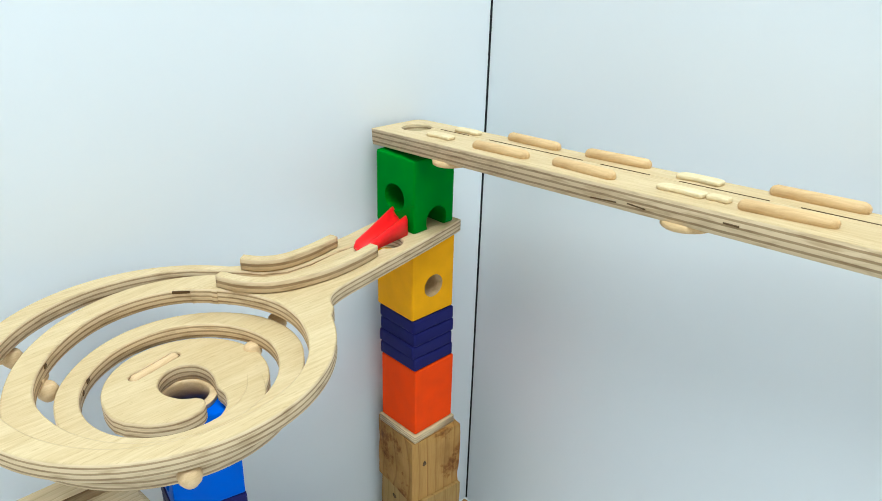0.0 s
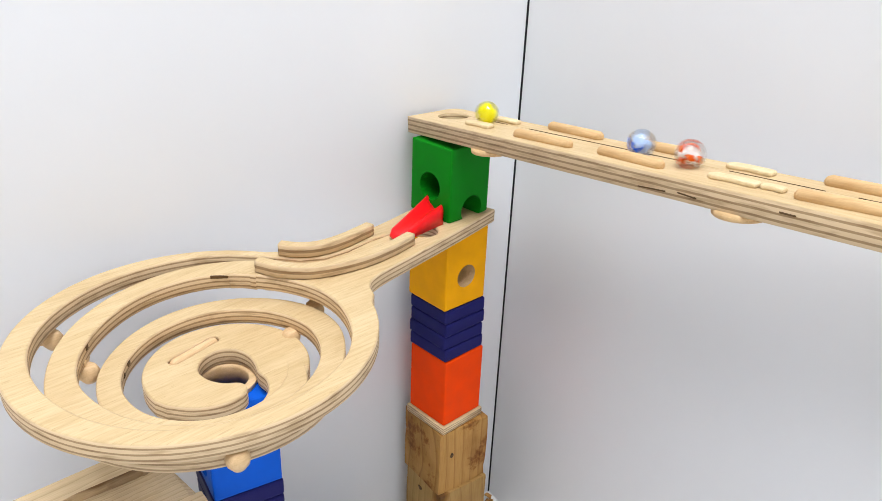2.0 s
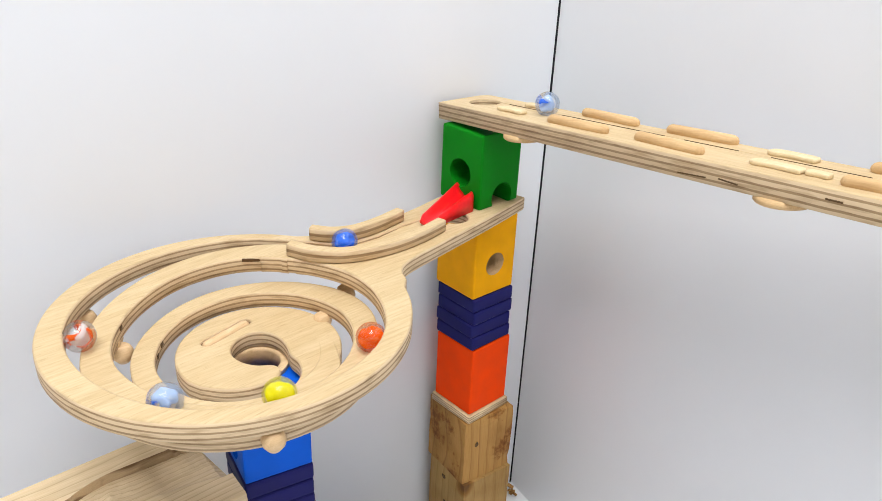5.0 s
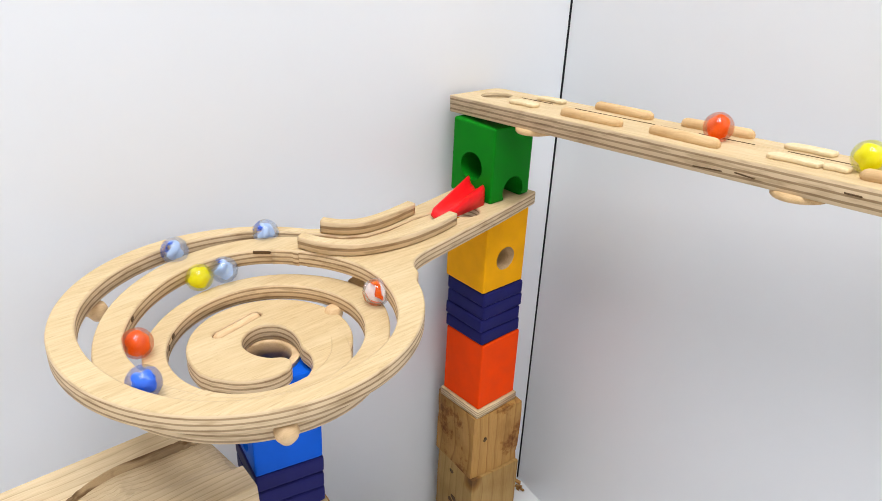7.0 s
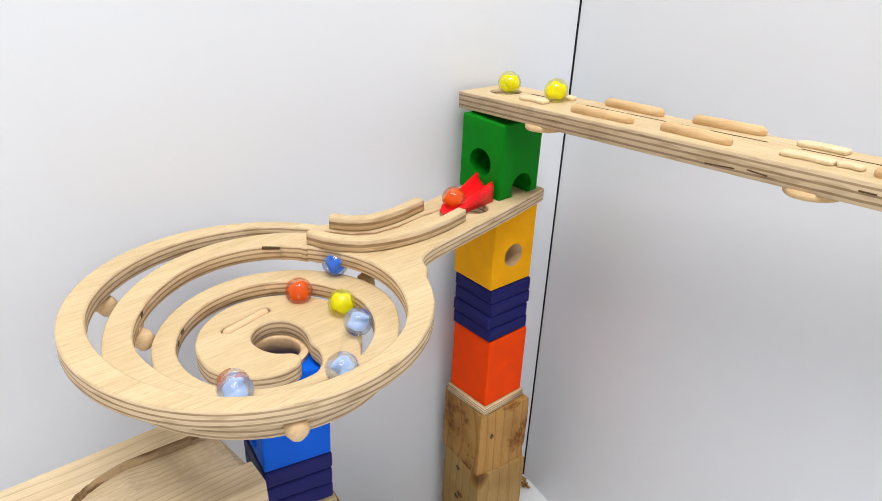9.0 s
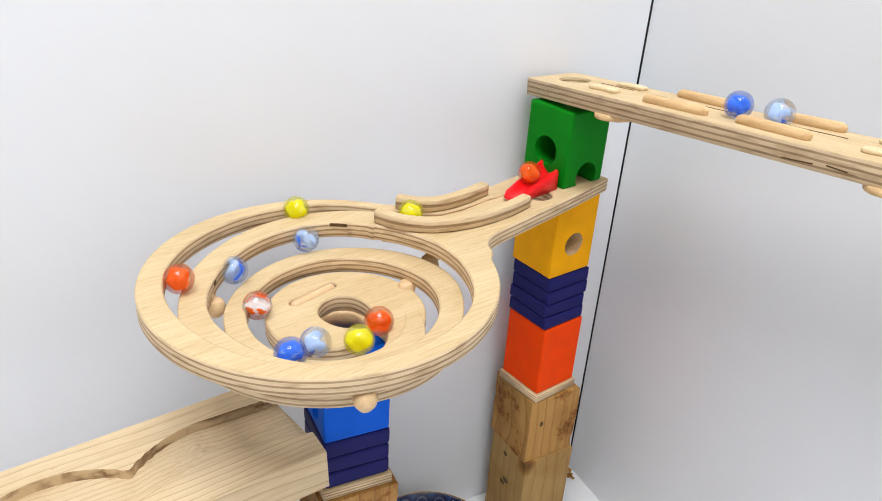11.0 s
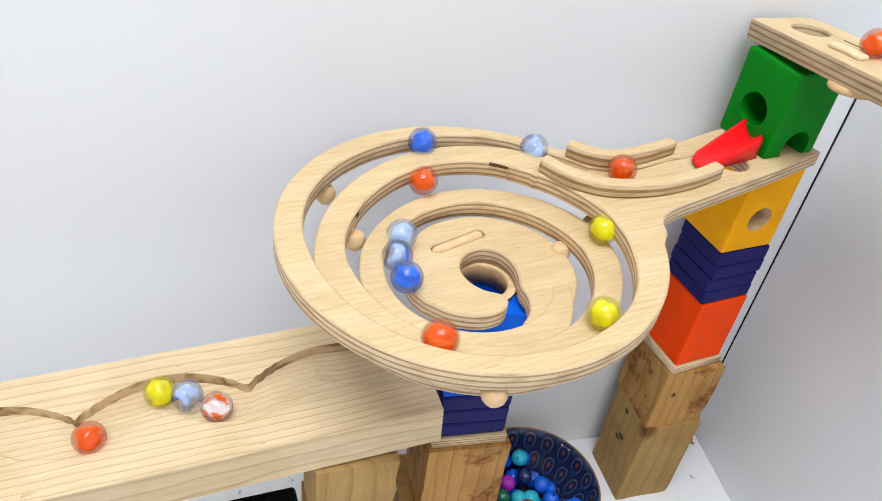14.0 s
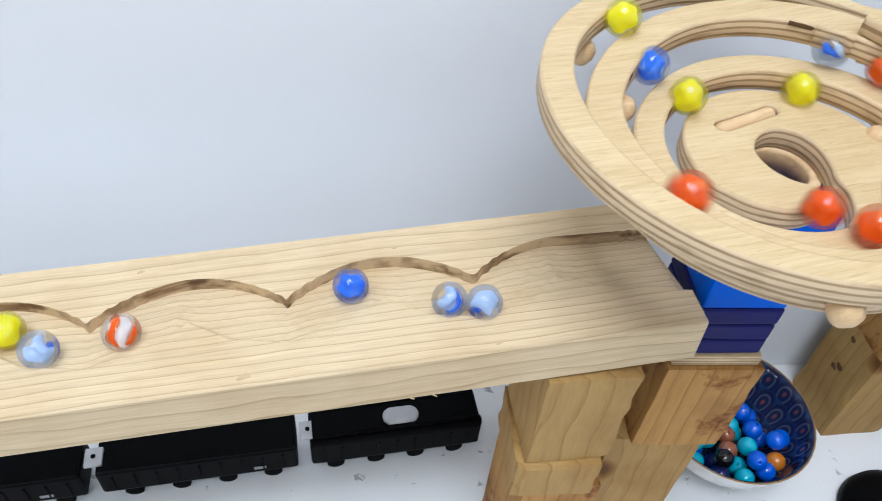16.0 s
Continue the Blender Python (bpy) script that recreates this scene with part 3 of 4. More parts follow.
def build_spiral():
    thing = empty("spiral_track", pose(0, 0, 0), "pale birch plywood spiral marble track with a handle", "marble track")
    near = [Vector(p) for p in ((0.047, 0.001), (0.0, -0.0095), (-0.06, -0.0215), (-0.083, -0.026), (-0.098, -0.0305))]
    outline = [(p.x, p.y) for p in smooth_line(near + [Vector((-0.106, -0.037)), Vector((-0.1105, -0.046))], 6)]
    outline += [around(RING, 0.0946, a) for a in range(-24, -326, -3)]
    outline += [(p.x, p.y) for p in smooth_line([Vector(p) for p in ((-0.1215, 0.0375), (-0.108, 0.030), (-0.085, 0.0275), (-0.045, 0.031), (0.0, 0.040), (0.038, 0.0425))], 6)]
    hole = [around(SLOT, eased(RING_EDGE, a), a) for a in range(54, 412, 3)]
    front = [(-0.1572, 0.0326), (-0.1462, 0.0238), (-0.1345, 0.0115), (-0.1220, -0.0035), (-0.1, -0.0090), (-0.07, -0.0080), (-0.044, -0.0035)]
    bore = [(-0.0245 + 0.0115 * math.cos(radians(a)), 0.0055 + 0.0115 * math.sin(radians(a))) for a in range(215, 491, 15)]
    back = [(-0.046, 0.0155), (-0.062, 0.0155), (-0.084, 0.0120), (-0.103, 0.0125), (-0.1165, 0.0195), (-0.1245, 0.0300)]
    hole += front + bore + back
    bm = board(outline[::-1], [hole], TOP - THICK, TOP)
    for v in bm.verts:
        v.co.z -= droop(v.co.x)
    part("ring", bm, PLY, thing, "flat outer ring with the handle in one piece")
    stations = []
    for a in range(36, 741, 4):
        stations.append((around(SLOT, eased(STRIP_IN, a), a), around(SLOT, eased(STRIP_OUT, a), a), strip_level(a)))
    part("spiral_strip", ribbon(stations, THICK), PLY, thing, "curved plywood strip winding down inwards")
    for phi, n, down in ((54, 0.0165, 0.0022), (141, 0.0034, 0.0034), (498, 0.0040, 0.0030), (508, 0.0030, 0.0050)):
        p = around(SLOT, eased(STRIP_IN, phi) + 0.0002, phi)
        bm = box(n, 0.0011, 0.0020 if n > 0.01 else 0.0026, 0.0004, base=False)
        part("void", bm, CHIP_AND_SHADE, thing, "dark gap where a ply is missing", at=pose(p[0], p[1], strip_level(phi) - down, 0, 0, phi + 90))
    # middle disc with its comma-shaped hole
    disc = [around(DISC, 0.0445, a) for a in range(-78, 190, 4)]
    mouth = [(-0.2335, -0.030), (-0.2245, -0.041), (-0.212, -0.0475), (-0.2005, -0.0475), (-0.1945, -0.0425), (-0.1955, -0.0365), (-0.2025, -0.031), (-0.2068, -0.0225), (-0.2065, -0.0125),
             (-0.200, -0.0045), (-0.190, -0.0015), (-0.1815, -0.0065), (-0.1785, -0.0160), (-0.1800, -0.0260), (-0.1830, -0.0340), (-0.1835, -0.0430), (-0.1880, -0.0520), (-0.1950, -0.0580)]
    disc += [(p.x, p.y) for p in smooth_line([Vector(p) for p in mouth], 4)]
    inlay = []
    for base, x in ((90, 0.0), (270, 0.0272)):
        for a in range(base, base + 181, 30):
            q = Vector((x + 0.0036 * math.cos(radians(a)), 0.0036 * math.sin(radians(a))))
            q.rotate(Matrix.Rotation(radians(13), 2))
            inlay.append((-0.2115 + q.x, 0.0045 + q.y))
    part("disc", board(disc, [inlay], 0.3115, 0.322), PLY, thing, "flat middle disc with a comma-shaped drop hole")
    floor_line = smooth_line([Vector(p) for p in ((-0.040, 0.0060), (-0.066, 0.0035), (-0.088, 0.0018), (-0.108, 0.0045), (-0.1235, 0.0135), (-0.1340, 0.0260))], 8)
    st = []
    for i, p in enumerate(floor_line):
        d = (floor_line[min(i + 1, len(floor_line) - 1)] - floor_line[max(i - 1, 0)]).normalized()
        nrm = Vector((-d.y, d.x)) * 0.0125
        st.append(((p.x - nrm.x, p.y - nrm.y), (p.x + nrm.x, p.y + nrm.y), TOP - 0.0016 - 0.0030 * i / len(floor_line) - droop(p.x)))
    part("channel_floor", ribbon(st, 0.0085, 0.0006), PLY, thing, "shallow floor of the entry channel")
    sleeve = lathe([(0.0175, -0.0003), (0.0133, 0.0), (0.0128, -0.002), (0.0128, -0.0135), (0.0136, -0.0135), (0.0136, -0.003), (0.0175, -0.003), (0.0175, -0.0003)], 40)
    part("sleeve", sleeve, MAPLE, thing, "wooden sleeve below the drop hole", at=pose(-0.1925, -0.0145, 0.3114))
    # rails along the channel
    for pts in (((-0.1225, 0.0325), (-0.115, 0.0225), (-0.103, 0.0165), (-0.084, 0.0165), (-0.058, 0.0215)), ((-0.1455, 0.0215), (-0.1375, 0.0045), (-0.122, -0.0085), (-0.097, -0.0140), (-0.070, -0.0125), (-0.047, -0.0075))):
        line = smooth_line([Vector(p) for p in pts], 8)
        st = []
        for i, p in enumerate(line):
            d = (line[min(i + 1, len(line) - 1)] - line[max(i - 1, 0)]).normalized()
            nrm = Vector((-d.y, d.x)) * 0.0034
            st.append(((p.x - nrm.x, p.y - nrm.y), (p.x + nrm.x, p.y + nrm.y), TOP + 0.0085 - droop(p.x)))
        part("rail", ribbon(st, 0.0082, 0.0008), PLY_RAIL, thing, "curved wooden side rail")
    for x, y, z, turn in ((-0.2590, 0.0570, 0.3300, 60), (-0.2530, 0.0245, 0.3270, 60), (-0.1220, -0.0040, 0.3260, 20)):
        part("spacer", box(0.013, 0.0065, 0.0055, 0.0008), MAPLE, thing, "small square wooden spacer", at=pose(x, y, z, 0, 0, turn))
    # inlaid dowel and the pegs that hold the turns apart
    part("inlay", rod(0.0325, 0.0033, 14, 0.0025), MAPLE, thing, "dowel let into the disc", at=pose(-0.2142, 0.0039, 0.3193, 0, 0, 13))
    for x, y, z in ((-0.2572, 0.0522, 0.3325), (-0.2520, 0.0190, 0.3255), (-0.1255, -0.0075, 0.3270), (-0.1480, -0.0140, 0.3205), (-0.2335, -0.0995, 0.3330)):
        bm = lathe([(0, -0.0065), (0.003, -0.006), (0.0052, -0.003), (0.0058, 0.0), (0.0045, 0.003), (0.0032, 0.0042), (0, 0.0045)], 16)
        part("peg", bm, MAPLE, thing, "turned round peg", at=pose(x, y, z))


# ---- second tower ----
SECOND = (-0.1915, -0.0175)


def build_second_tower():
    def put(name, bm, mat, z, label, category, turn=-13.0, shift=(0, 0), group=""):
        return tagged(part(name, bm, mat, at=pose(SECOND[0] + shift[0], SECOND[1] + shift[1], z, 0, 0, turn)), label, category, group)
    put("timber_block", rough_block(0.052, 0.050, 0.132, 3), BLOCK_PALE, 0.0, "pale sawn timber block standing on the floor", "wooden block", -16, (-0.006, 0.004))
    put("timber_block", rough_block(0.050, 0.050, 0.073, 4), BLOCK, 0.1322, "reddish weathered timber block with a knot", "wooden block", -13, (0.001, 0.0))
    put("plywood_plate", plate(0.044, 0.0075), PLY, 0.2052, "thin square plywood plate under navy blocks", "plate")
    z = 0.2128
    for i in range(3):
        put("navy_slat", box(0.0410, 0.0410, 0.0112, 0.0021, seg=3), NAVY, z, "flat navy blue painted wooden spacer block", "toy block", -13 + (0.7, -0.5, 0.3)[i], group="navy spacer blocks")
        z += 0.0114
    bm = drilled_block(0.040, 0.040, 0.0612, 0.0016, [("x", 0.0, 0.014, 0.0085, 0.03), ("z", -0.002, 0.0030, 0.0137, 0.04)])
    put("blue_block", bm, BLUE, 0.2471, "bright blue painted block under the spiral", "toy block")


# ---- upper deck ----
DECK_POSE = pose(0.0255, 0.0491, 0.4015, 0, 0, -95.3) @ pose(0, 0, 0, 0, -5.4, 0)


def build_deck():
    """The straight track: x runs along it from the tower end."""
    thing = empty("straight_track", DECK_POSE, "long pale plywood marble track with dowel bumpers", "marble track")
    w, L, T = 0.0225, 0.74, 0.0118
    outline = [(0.0, -w), (L, -w), (L, w), (0.008, w)] + [(0.008 - 0.008 * math.sin(radians(a)), w - 0.008 + 0.008 * math.cos(radians(a))) for a in (30, 60)] + [(0.0, w - 0.008)]
    hole = [(0.0235 + 0.0118 * math.cos(radians(a)), 0.001 + 0.0105 * math.sin(radians(a))) for a in range(48, 397, 12)]
    hole += [(0.037, 0.0076), (0.60, 0.0076), (0.60, 0.0082), (0.037, 0.0082)]
    part("deck", board(outline, [hole], 0.0, T, 0.0006), PLY_DECK, thing, "plywood board with a drop hole and a fine slit")
    part("slit_floor", box(0.57, 0.006, 0.004, 0.0), BEECH, thing, "dark narrow groove floor", at=pose(0.322, 0.0079, T - 0.0052))
    # solid dark strips in the slit stand in for the shade inside it
    for x, n in ((0.045, 0.030), (0.120, 0.080), (0.190, 0.034), (0.250, 0.050), (0.320, 0.060), (0.42, 0.11)):
        part("slit_shade", box(n, 0.0005, 0.0012, 0.0002), CHIP_AND_SHADE, thing, "thin dark strip painting the shade in the slit", at=pose(x + 0.012, 0.0079, T - 0.0010))
    for x, y, n, turn in ((0.1005, 0.0185, 0.046, -2.5), (0.0995, -0.0122, 0.047, 1), (0.1655, -0.0100, 0.046, -3.5), (0.1665, 0.0178, 0.045, 1.5), (0.281, 0.0195, 0.047, 0), (0.282, -0.0118, 0.045, 4), (0.365, 0.0150, 0.046, 0), (0.372, -0.0140, 0.046, 0)):
        part("dowel", rod(n, 0.0034, 14, 0.003), BEECH, thing, "beech dowel bumper", at=pose(x, y, T + 0.0016, 0, 0, turn))
    for x, y, n, wid in ((0.054, 0.0130, 0.024, 0.0075), (0.050, -0.0085, 0.024, 0.0085), (0.232, 0.0150, 0.026, 0.0085), (0.236, -0.0085, 0.027, 0.0080), (0.264, -0.0080, 0.012, 0.0065)):
        pts = [(0, 0.3 * wid), (0.12 * n, 0), (0.5 * n, 0.12 * wid), (0.93 * n, 0), (n, 0.25 * wid), (0.96 * n, 0.85 * wid), (0.5 * n, wid), (0.08 * n, 0.9 * wid)]
        loop = [(p.x, p.y) for p in smooth_line([Vector(p) for p in pts], 4, True)]
        part("patch", board(loop, [], 0, 0.0024, 0.0007), PALE, thing, "pale shaved wooden patch", at=pose(x, y - wid / 2, T))
    for x in (0.077, 0.257):
        bm = lathe([(0, 0), (0.0132, 0.0), (0.0140, 0.0008), (0.0140, 0.0040), (0, 0.0040)], 32)
        part("plug", bm, BEECH, thing, "round pale plug under the board", at=pose(x - 0.001, -0.0102, -0.0036))
    for x, n, up in ((0.2120, 0.017, 0.0031), (0.2330, 0.011, 0.0040), (0.2852, 0.008, 0.0068)):
        bm = box(n, 0.0010, 0.0019, 0.0004)
        for v in bm.verts:
            v.co.z = 0.0008 + (v.co.z - 0.0008) * (1.25 - 1.9 * abs(v.co.x / n)) + 0.0004 * math.sin(v.co.x * 900)
        part("chip", bm, CHIP_AND_SHADE, thing, "dark chipped spot in the plywood edge", at=pose(x, -w - 0.00005, up - 0.0008))


# ---- beam ----
BEAM_POSE = pose(-0.2218, -0.0455, 0.2552, 0, 0, 174.2) @ pose(0, 0, 0, 0, 3.4, 0)
WAVE, CUSP = 0.084, 0.0952
BEAM_W, BEAM_L, BEAM_H = 0.078, 0.74, 0.0262


def beam_middle(u):
    """Middle of the routed channel across the beam, u metres from its end."""
    k = -0.035 + 0.0115 * math.cos(2 * math.pi * (u - CUSP - 0.002) / WAVE)
    if u < 0.056:
        k = -0.0285 - 0.018 * max(0.0, (u - 0.02) / 0.036)
    return k


def beam_edges(u):
    """Back and front lip of the channel, and how crisp the front lip is."""
    ph = ((u - CUSP) % WAVE) / WAVE
    back = -0.0420 - 0.0185 * math.sin(math.pi * ph) ** 0.8
    if u < CUSP - WAVE / 2:
        back = -0.0605 + 0.05 * (CUSP - WAVE / 2 - u)
    back += 0.0005 * math.sin(u * 1100) * max(0.0, math.sin(u * 75 + 1.0))
    front = float(np.interp(ph, (0, 0.28, 0.5, 0.60, 0.76, 1), (-0.0188, -0.0241, -0.0362, -0.0270, -0.0200, -0.0188)))
    crisp = float(np.interp(ph, (0, 0.40, 0.5, 0.56, 0.85, 1), (0.9, 1.0, 0.7, 0.0, 0.1, 0.9)))
    if u < 0.064:
        k = min(1.0, max(0.0, (u - 0.022) / 0.042))
        k = k * k * (3 - 2 * k)
        front, crisp = (-0.0185 - 0.012 * u / 0.05) * (1 - k) + front * k, 0.35 * (1 - k) + crisp * k
    return back, front, crisp


def build_beam():
    thing = empty("timber_beam", BEAM_POSE, "pale pine beam with a scalloped channel routed along its top", "wooden beam")
    us = [i * 0.0011 for i in range(int(0.37 / 0.0011))] + [0.37 + i * 0.004 for i in range(int((BEAM_L - 0.37) / 0.004) + 1)]
    bm = bmesh.new()
    grid = []
    inner = 22
    for u in us:
        back, front, crisp = beam_edges(u)
        deep = 0.0060 + 0.0007 * math.sin(u * 60)
        line = [(-BEAM_W, -0.0007), (-BEAM_W + 0.0007, 0.0)] + [(-BEAM_W + (back + BEAM_W) * k, 0.0) for k in (0.25, 0.5, 0.75)]
        line += [(back - 0.0002, 0.0), (back, -0.0003), (back + 0.0006, -deep)]
        for k in range(1, inner):
            q = k / inner
            y = back + 0.0006 + (front - back - 0.0012) * q
            sharp = -deep * (1 - 0.45 * q) * min(1.0, (1 - q) / 0.06) ** 0.5
            soft = -deep * (1 - q) ** 1.3
            line.append((y, sharp * crisp + soft * (1 - crisp) + (0.0003 + 0.0011 * math.exp(-((u - 0.066) / 0.012) ** 2 - ((y + 0.040) / 0.009) ** 2)) * noise.noise(Vector((u * 260, y * 330, 0)))))
        line += [(front, 0.0)] + [(front * k, 0.0) for k in (0.75, 0.5, 0.25)] + [(-0.0007, 0.0), (0.0, -0.0007)]
        grid.append([bm.verts.new((max(u, 0.006) if y < -0.0186 else u, y, z)) for y, z in line])
    n = len(grid[0])
    for a, b in zip(grid, grid[1:]):
        for j in range(n - 1):
            f = bm.faces.new((a[j], a[j + 1], b[j + 1], b[j]))
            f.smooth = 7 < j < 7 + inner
            # the channel's back wall takes the darker, blotched pine
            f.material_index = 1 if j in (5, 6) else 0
    low = [[bm.verts.new((v.co.x, v.co.y, -BEAM_H)) for v in (row[0], row[-1])] for row in grid]
    for i in range(len(grid) - 1):
        bm.faces.new((grid[i][0], grid[i + 1][0], low[i + 1][0], low[i][0]))
        bm.faces.new((grid[i][-1], low[i][1], low[i + 1][1], grid[i + 1][-1]))
        bm.faces.new((low[i][0], low[i + 1][0], low[i + 1][1], low[i][1]))
    for i in (0, -1):
        bm.faces.new(grid[i] + low[i][::-1])
    bmesh.ops.recalc_face_normals(bm, faces=bm.faces[:])
    part("plank", bm, [PINE, PINE_DARK], thing, "pine plank with a wavy routed channel")
    for u, y, n in ((0.1975, -0.0048, 0.0052), (0.128, -0.0655, 0.0028), (0.092, -0.0040, 0.0026), (0.243, -0.0690, 0.0030)):
        loop = [(n * (0.5 + 0.16 * math.sin(3 * k)) * math.cos(k), 0.32 * n * (1 + 0.3 * math.sin(2 * k + 1)) * math.sin(k)) for k in [2 * math.pi * i / 14 for i in range(14)]]
        part("nick", board(loop, [], 0.0, 0.0003, 0.0001), PINE_DARK, thing, "small dark nick in the surface", at=pose(u, y, -0.0001, 0, 0, 8))
    rng = random.Random(4)
    for u in (0.121, 0.131):
        bm = box(0.0045, 0.0003, 0.0004, 0.0)
        part("splinter", bm, PALE, thing, "loose pale wood splinter", at=pose(u, -0.0005, -BEAM_H - 0.0006, 0, rng.uniform(-20, 20), rng.uniform(-40, 40)))


def build_props():
    def put(sx, sy, z0, z1, x, y, turn, seed, mat, label):
        tagged(part("timber_block", rough_block(sx, sy, z1 - z0, seed), mat, at=pose(x, y, z0, 0, 0, turn)), label, "wooden block")
    put(0.0455, 0.046, 0.1502, 0.2235, -0.2628, -0.0215, -8, 5, BLOCK_PALE, "upright pine block carrying the beam")
    put(0.046, 0.050, 0.1180, 0.1500, -0.2655, -0.0225, -12, 6, BLOCK_PALE, "flat pine offcut in a stack under the beam")
    put(0.046, 0.050, 0.0, 0.1178, -0.2600, -0.0215, -6, 7, BLOCK, "sawn timber block at the foot of the stack")


# ---- red chute ----
def build_chute():
    bm = bmesh.new()
    rows = []
    n = 12
    for i in range(n + 1):
        k = i / n
        x = -0.0025 - 0.0490 * k
        y = 0.0160 - 0.0115 * k
        w = 0.0124 * (1 - k) + 0.0080 * k
        top = 0.0110 * (1 - k) + 0.0030
        cut = 0.0058 * (1 - k) ** 0.9 + 0.0006
        groove = max(top - cut, 0.0015)
        if i == n:
            w *= 0.7
            top *= 0.6
            groove *= 0.6
        z = TOP + 0.0003 - droop(x)
        prof = [(-w * 1.04, 0.0), (-w, top * 0.85), (-w * 0.86, top), (-w * 0.68, top * 0.97), (-w * 0.4, groove + cut * 0.35), (0, groove), (w * 0.4, groove + cut * 0.35), (w * 0.68, top * 0.97), (w * 0.86, top), (w, top * 0.85), (w * 1.04, 0.0)]
        rows.append([bm.verts.new((x + 0.24 * a, y + 0.97 * a, z + h)) for a, h in prof])
    m = len(rows[0])
    for a, b in zip(rows, rows[1:]):
        for k in range(m):
            bm.faces.new((a[k], a[(k + 1) % m], b[(k + 1) % m], b[k])).smooth = k != m - 1
    bm.faces.new(rows[0])
    bm.faces.new(rows[-1])
    bmesh.ops.recalc_face_normals(bm, faces=bm.faces[:])
    tagged(part("chute", bm, RED), "glossy red plastic chute below the green block's bore", "chute")


# ---- bowl, beads, train, small things ----
def build_bowl():
    thing = empty("bowl", pose(-0.094, 0.008, 0.0), "white bowl with a navy patterned inside, holding beads", "bowl")
    bm = lathe([(0.0, 0.0), (0.026, 0.0), (0.027, 0.003), (0.040, 0.014), (0.050, 0.030), (0.0555, 0.048), (0.0560, 0.0505)], 48)
    part("shell", bm, BOWL_OUT, thing, "glossy white outside")
    prof = [(0.0560, 0.0508), (0.0545, 0.0505), (0.0485, 0.031), (0.038, 0.0165), (0.025, 0.0075), (0.0, 0.0055)]
    bm = bmesh.new()
    uvl = bm.loops.layers.uv.new("UVMap")
    sides, fine = 48, []
    for (r0, z0), (r1, z1) in zip(prof, prof[1:]):
        fine += [(r0 + (r1 - r0) * k / 3, z0 + (z1 - z0) * k / 3) for k in range(3)]
    fine.append((0.0006, 0.0055))
    run = [0.0]
    for a, b in zip(fine, fine[1:]):
        run.append(run[-1] + math.hypot(b[0] - a[0], b[1] - a[1]))
    rows = [[bm.verts.new((r * math.cos(2 * math.pi * k / sides), r * math.sin(2 * math.pi * k / sides), z)) for k in range(sides)] for r, z in fine]
    for i in range(len(rows) - 1):
        for k in range(sides):
            f = bm.faces.new((rows[i][k], rows[i + 1][k], rows[i + 1][(k + 1) % sides], rows[i][(k + 1) % sides]))
            f.smooth = True
            for lp, (kk, ii) in zip(f.loops, ((k, i), (k, i + 1), (k + 1, i + 1), (k + 1, i))):
                lp[uvl].uv = (kk / sides * 21, run[ii] / 0.0175)
    m, n, l, b = material("navy_pattern_glaze")
    uv = n.new("ShaderNodeUVMap")
    sep = n.new("ShaderNodeSeparateXYZ")
    l.new(uv.outputs[0], sep.inputs[0])

    def calc(kind, p, q=0.0, r=0.0):
        m1 = n.new("ShaderNodeMath")
        m1.operation = kind
        for sock, value in zip(m1.inputs, (p, q, r)):
            if hasattr(value, "is_linked"):
                l.new(value, sock)
            else:
                sock.default_value = value
        return m1.outputs[0]
    row = calc("FLOOR", sep.outputs[1])
    cu = calc("SUBTRACT", calc("FRACT", calc("MULTIPLY_ADD", row, 0.5, sep.outputs[0])), 0.5)
    cv = calc("SUBTRACT", calc("FRACT", sep.outputs[1]), 0.62)
    egg = calc("MULTIPLY", calc("MAXIMUM", cv, 0.0), 0.55)
    low = calc("MULTIPLY", calc("MINIMUM", cv, 0.0), 0.85)
    far = calc("SQRT", calc("ADD", calc("MULTIPLY", cu, cu), calc("ADD", calc("MULTIPLY", egg, egg), calc("MULTIPLY", low, low))))
    c = ramp(n, [(0.0, (0.26, 0.05, 0.03)), (0.055, (0.22, 0.045, 0.03)), (0.08, (0.05, 0.05, 0.08)), (0.12, (0.012, 0.018, 0.06)), (0.24, (0.010, 0.016, 0.055)), (0.275, (0.075, 0.085, 0.14)), (0.315, (0.065, 0.08, 0.13)), (0.36, (0.010, 0.016, 0.06)), (0.44, (0.008, 0.012, 0.05)), (0.6, (0.02, 0.045, 0.12))])
    l.new(far, c.inputs[0])
    l.new(c.outputs[0], b.inputs["Base Color"])
    b.inputs["Roughness"].default_value = 0.2
    part("lining", bm, m, thing, "navy glaze with pale arches and red dots")
    bm = bmesh.new()
    ring = [[bm.verts.new(((0.0560 + 0.0006 * math.cos(a)) * math.cos(t), (0.0560 + 0.0006 * math.cos(a)) * math.sin(t), 0.0508 + 0.0006 * math.sin(a))) for a in [2 * math.pi * k / 6 for k in range(6)]] for t in [2 * math.pi * k / 48 for k in range(48)]]
    for i in range(48):
        for k in range(6):
            bm.faces.new((ring[i][k], ring[(i + 1) % 48][k], ring[(i + 1) % 48][(k + 1) % 6], ring[i][(k + 1) % 6])).smooth = True
    bmesh.ops.recalc_face_normals(bm, faces=bm.faces[:])
    part("rim", bm, GOLD, thing, "thin golden brown rim")
    bm = bmesh.new()
    turn = [radians(27.1 + k) for k in (-7, -4, 0, 4, 7)]
    rows = [[bm.verts.new((r * math.cos(a), r * math.sin(a), z)) for a in turn] for r, z in ((0.0547, 0.0506), (0.0533, 0.0468), (0.0539, 0.0466), (0.0553, 0.0504))]
